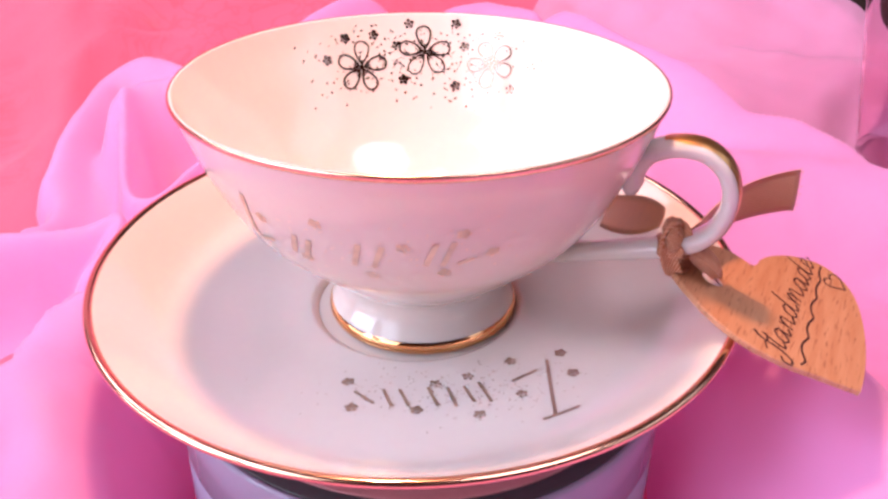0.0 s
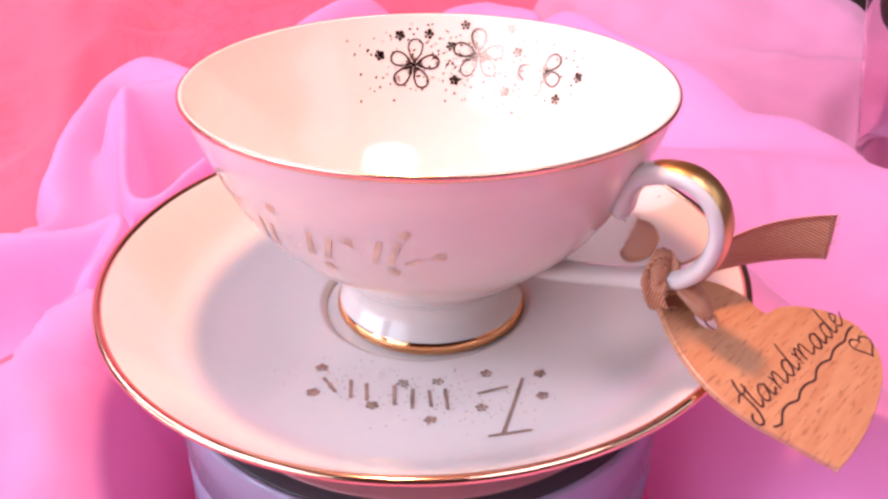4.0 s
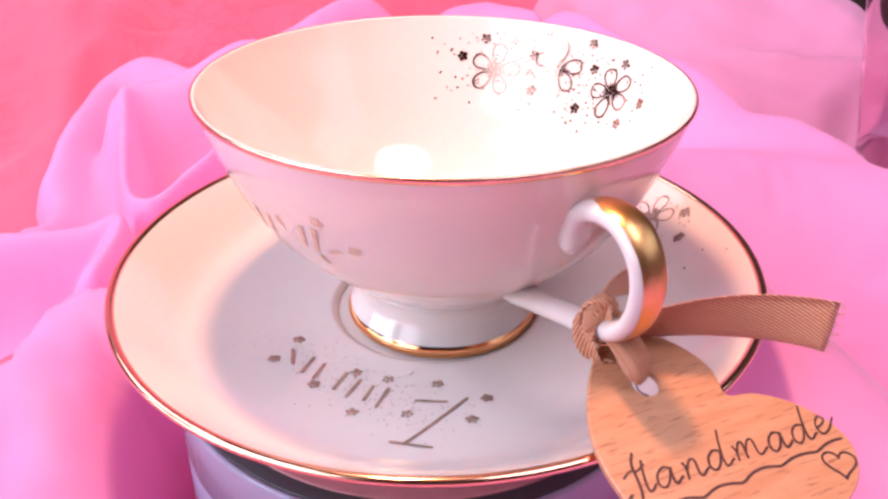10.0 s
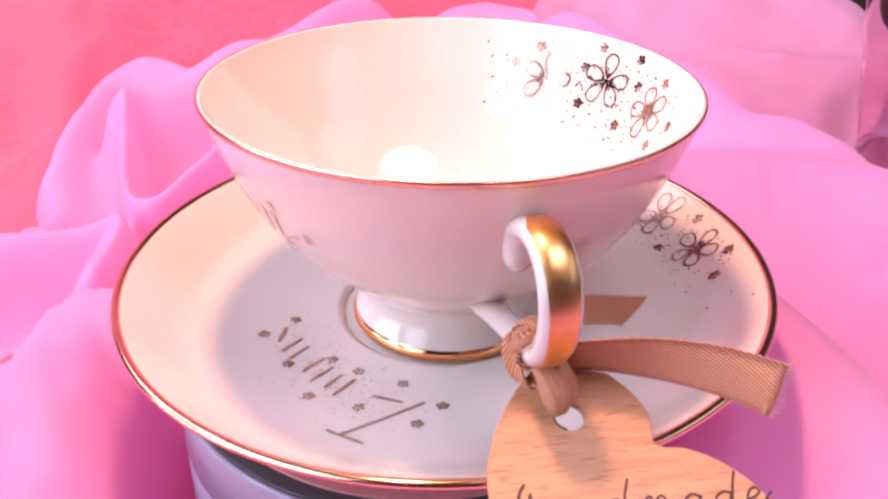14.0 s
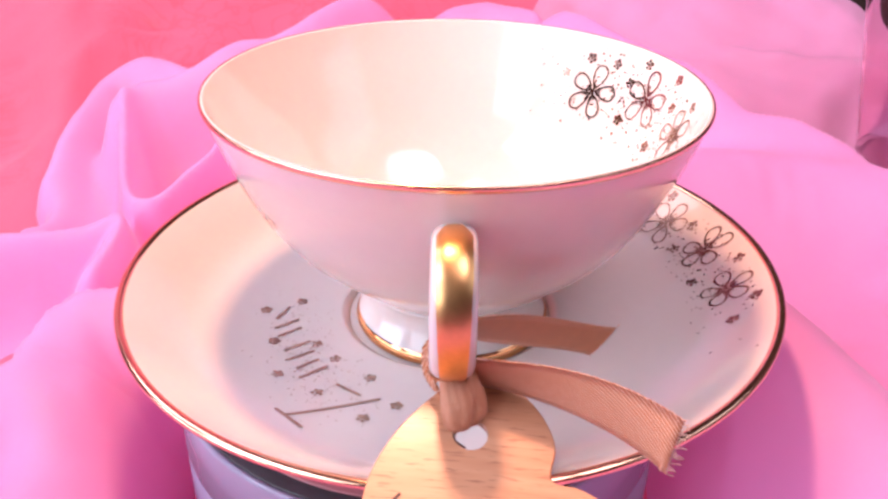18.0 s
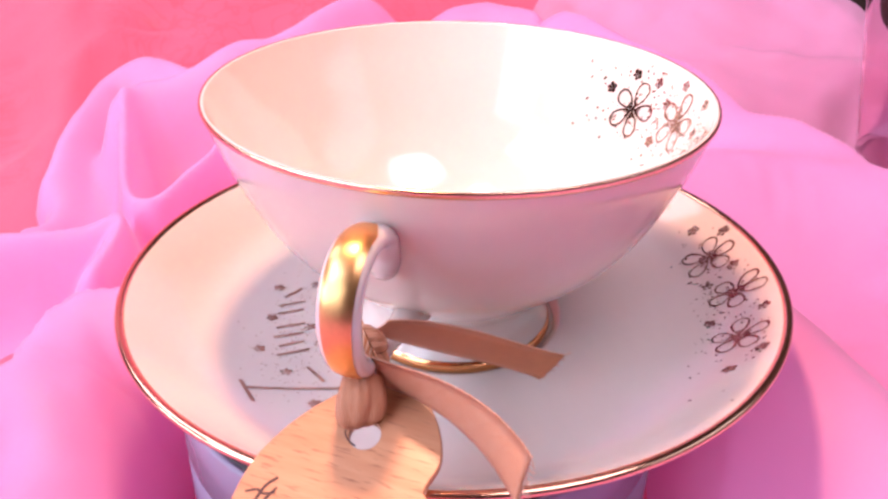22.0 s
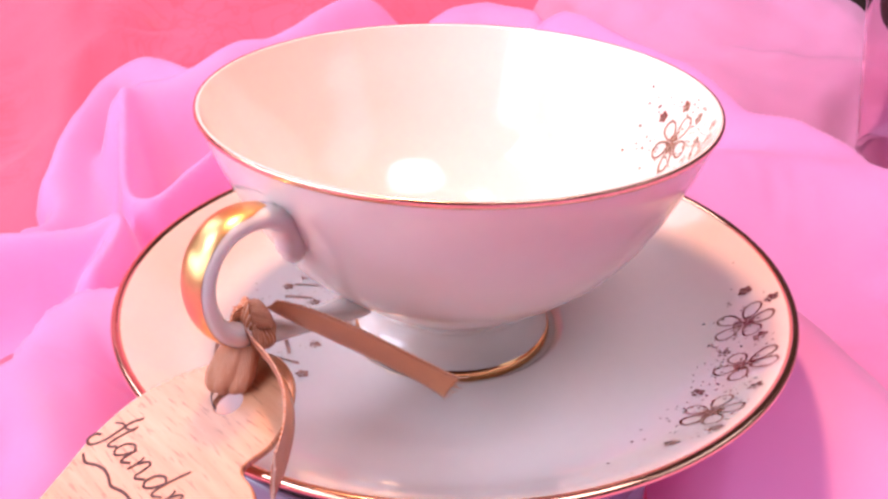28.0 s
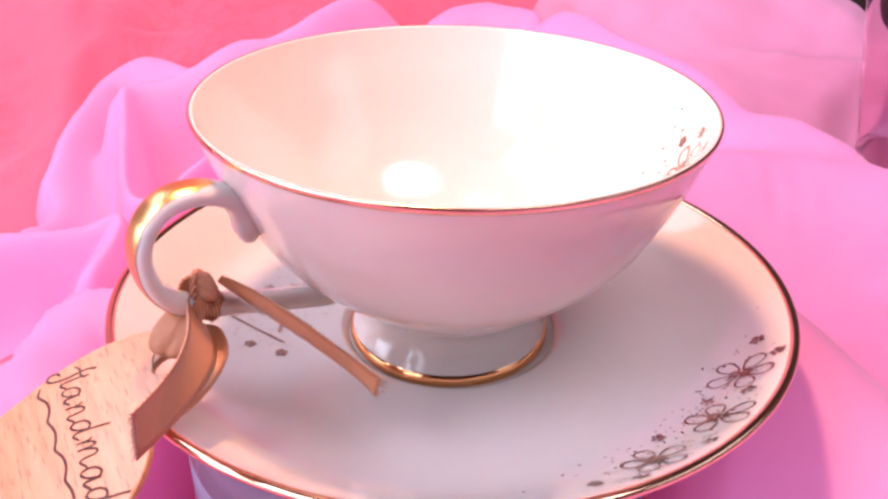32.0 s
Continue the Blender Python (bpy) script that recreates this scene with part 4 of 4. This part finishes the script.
def pleated(name, rows, side, groove, label):
    """A soft bunch of ribbon: rows of middle x, y, z, half-width and half-depth; groove: how deep its middle is drawn in."""
    side = Vector(side).normalized()
    mids, sizes = spline([r[:3] for r in rows], 6), spline([(r[3], r[4], 0) for r in rows], 6)
    n, m = len(mids), 72
    verts, faces, uvs, run = [], [], [], 0.0
    for i, p in enumerate(mids):
        along = (mids[min(i + 1, n - 1)] - mids[max(i - 1, 0)]).normalized()
        out = side.cross(along).normalized()
        out = out if out.x + out.z > 0 else -out
        run += (mids[i] - mids[i - 1]).length if i else 0.0
        drawn = i / (n - 1)
        for k in range(m):
            a = 2 * math.pi * k / m
            front = (a - math.pi / 2 + 0.25 + 0.2 * math.sin(5 * drawn) + math.pi) % (2 * math.pi) - math.pi
            r = 1 + 0.03 * math.cos(9 * a + 2 * math.sin(3 * drawn)) + 0.015 * math.cos(17 * a + 4 * drawn) - groove * (0.3 + drawn) * math.exp(-(front / 0.24) ** 2)
            r -= groove * (0.3 + 0.6 * drawn) * math.exp(-((front + math.pi) / 0.3) ** 2) + 0.06 * math.exp(-((front - 0.85) / 0.14) ** 2)
            verts.append((p + side * (sizes[i].x * r * math.cos(a)) + out * (sizes[i].y * r * math.sin(a)) - KNOT) * MM)
            uvs.append((run * MM, sizes[i].x * 1.6 * a * MM))
    for i in range(n - 1):
        faces += [(i * m + k, i * m + (k + 1) % m, (i + 1) * m + (k + 1) % m, (i + 1) * m + k) for k in range(m)]
    faces += [tuple(range(m))[::-1], tuple((n - 1) * m + k for k in range(m))]
    return part(name, mesh_of(name, verts, faces, SATIN, uvs=uvs), bow, label)


pleated("hanging_loop", [(53.4, -14.5, 33.8, 3.0, 1.6), (55.0, -14.6, 33.0, 3.4, 1.9), (56.8, -14.8, 31.8, 3.8, 2.1), (58.2, -14.9, 30.5, 4.1, 2.2), (59.2, -14.9, 29.3, 4.1, 2.0), (59.9, -14.9, 28.4, 3.8, 1.7), (60.1, -14.9, 27.7, 3.3, 1.2), (59.9, -14.9, 27.1, 2.4, 0.7), (59.4, -14.9, 26.7, 1.6, 0.4)],
        (-0.244, 0.970, 0.014), 0.30, "pleated ribbon loop drawn through the tag's hole")
pleated("knot_core", [(50.0, -18.2, 34.4, 0.7, 0.8), (50.4, -17.0, 35.4, 1.9, 1.6), (50.9, -15.2, 36.6, 2.5, 2.0), (51.2, -13.2, 37.2, 2.5, 1.9), (51.2, -11.6, 36.8, 1.9, 1.5), (51.0, -10.6, 36.0, 0.9, 0.8)],
        (0.55, 0.1, -0.8), 0.16, "tight middle of the knot")
part("loose_thread", tube("loose_thread", [(p - KNOT) * MM for p in spline([(59.6, -16.8, 28.2), (60.4, -17.5, 27.1), (61.2, -17.6, 26.2), (62.0, -17.0, 25.5), (62.4, -16.2, 24.9)], 6)], 0.14 * MM, INK, 6), bow, "thin dark thread curling over the hole")


def wrap(name, centre, along, half, r_side, r_up, turns, twist, label):
    """A band of ribbon wound round the handle's strap at centre; along: the strap's way; half: half the band's width."""
    along = Vector(along).normalized()
    side = HV
    up = side.cross(along).normalized()
    mids, wides = [], []
    n = 40
    for i in range(n + 1):
        a = turns * 2 * math.pi * i / n + twist
        wob = 1 + 0.05 * math.sin(3 * a)
        mids.append((Vector(centre) - KNOT + side * (r_side * wob * math.cos(a)) + up * (r_up * wob * math.sin(a)) + along * (0.5 * math.sin(a + twist))) * MM)
        wides.append((along + side * 0.25 * math.sin(2 * a)).normalized() * (half * (1 + 0.15 * math.sin(4 * a + twist))) * MM)
    return part(name, ribbon(name, mids, wides, 0.3 * MM, SATIN, 0.35 * MM), bow, label)


def on_handle(reach, height):
    return HU * reach + Vector((-0.3, 7.6, height))


band("wrap", [(49.4, -16.0, 37.4, 1.2, 0.2, 0.5), (49.2, -17.2, 35.2, 1.7, 0.3, 0.2), (49.8, -17.7, 32.6, 1.9, 0.35, 0.0), (50.8, -17.6, 30.0, 1.9, 0.35, 0.0), (52.0, -16.8, 28.0, 1.7, 0.3, 0.0), (54.0, -15.6, 27.9, 1.4, 0.8, 0.0)], thick=0.35, slack=-0.5, label="flat ribbon strand running down to the tag")
wrap("wrap", on_handle(56.4, 33.4), HU + Vector((0, 0, 0.5)), 2.2, 3.7, 2.7, 1.0, 0.4, "ribbon wound round the handle")
wrap("wrap", on_handle(57.4, 34.2), HU + Vector((0, 0, 0.9)), 1.5, 3.6, 2.75, 1.0, 1.9, "ribbon wound round the handle")
band("knot_fold", [(53.4, -17.1, 34.0, 1.19, 0.51, 1.02), (52.5, -16.8, 36.2, 1.61, 0.34, 1.27), (51.8, -15.6, 37.7, 1.70, -0.34, 1.19), (51.0, -14.0, 38.2, 1.36, -0.68, 1.27), (50.3, -12.6, 37.4, 1.02, -0.51, 1.10), (50.9, -12.4, 35.4, 1.02, -0.26, 0.85)], thick=0.4, slack=0.7, label="gathered fold of the knot")
band("knot_fold", [(49.0, -16.6, 35.7, 0.51, 0.77, 1.19), (49.3, -16.2, 37.7, 0.85, 0.85, 1.19), (50.9, -15.2, 39.0, 1.10, 1.19, 0.51), (52.6, -14.3, 37.9, 0.85, 1.19, -0.51), (53.4, -13.5, 35.7, 0.68, 1.02, -0.34), (53.7, -13.5, 34.3, 0.68, 0.85, 0.17)], thick=0.4, slack=0.7, label="gathered fold of the knot")
band("knot_fold", [(50.3, -17.4, 36.6, 1.02, -0.17, 0.77), (50.6, -15.9, 37.6, 1.53, 0.17, 0.77), (50.9, -14.2, 37.7, 1.53, 0.34, 0.59), (51.2, -12.9, 36.6, 0.85, 0.17, 0.51)], thick=1.2, slack=0.8, label="gathered fold of the knot")


# ---- what moves: all that stands on the platter turns with it ----
def motions():
    walk(platter, turning(Matrix.Identity(4)))
    walk(saucer, turning(SAUCER_AT))
    walk(cup, turning(CUP_AT))
    walk(tag, turning(TAG_AT))
    walk(bow, turning(ribbon_at))


motions()
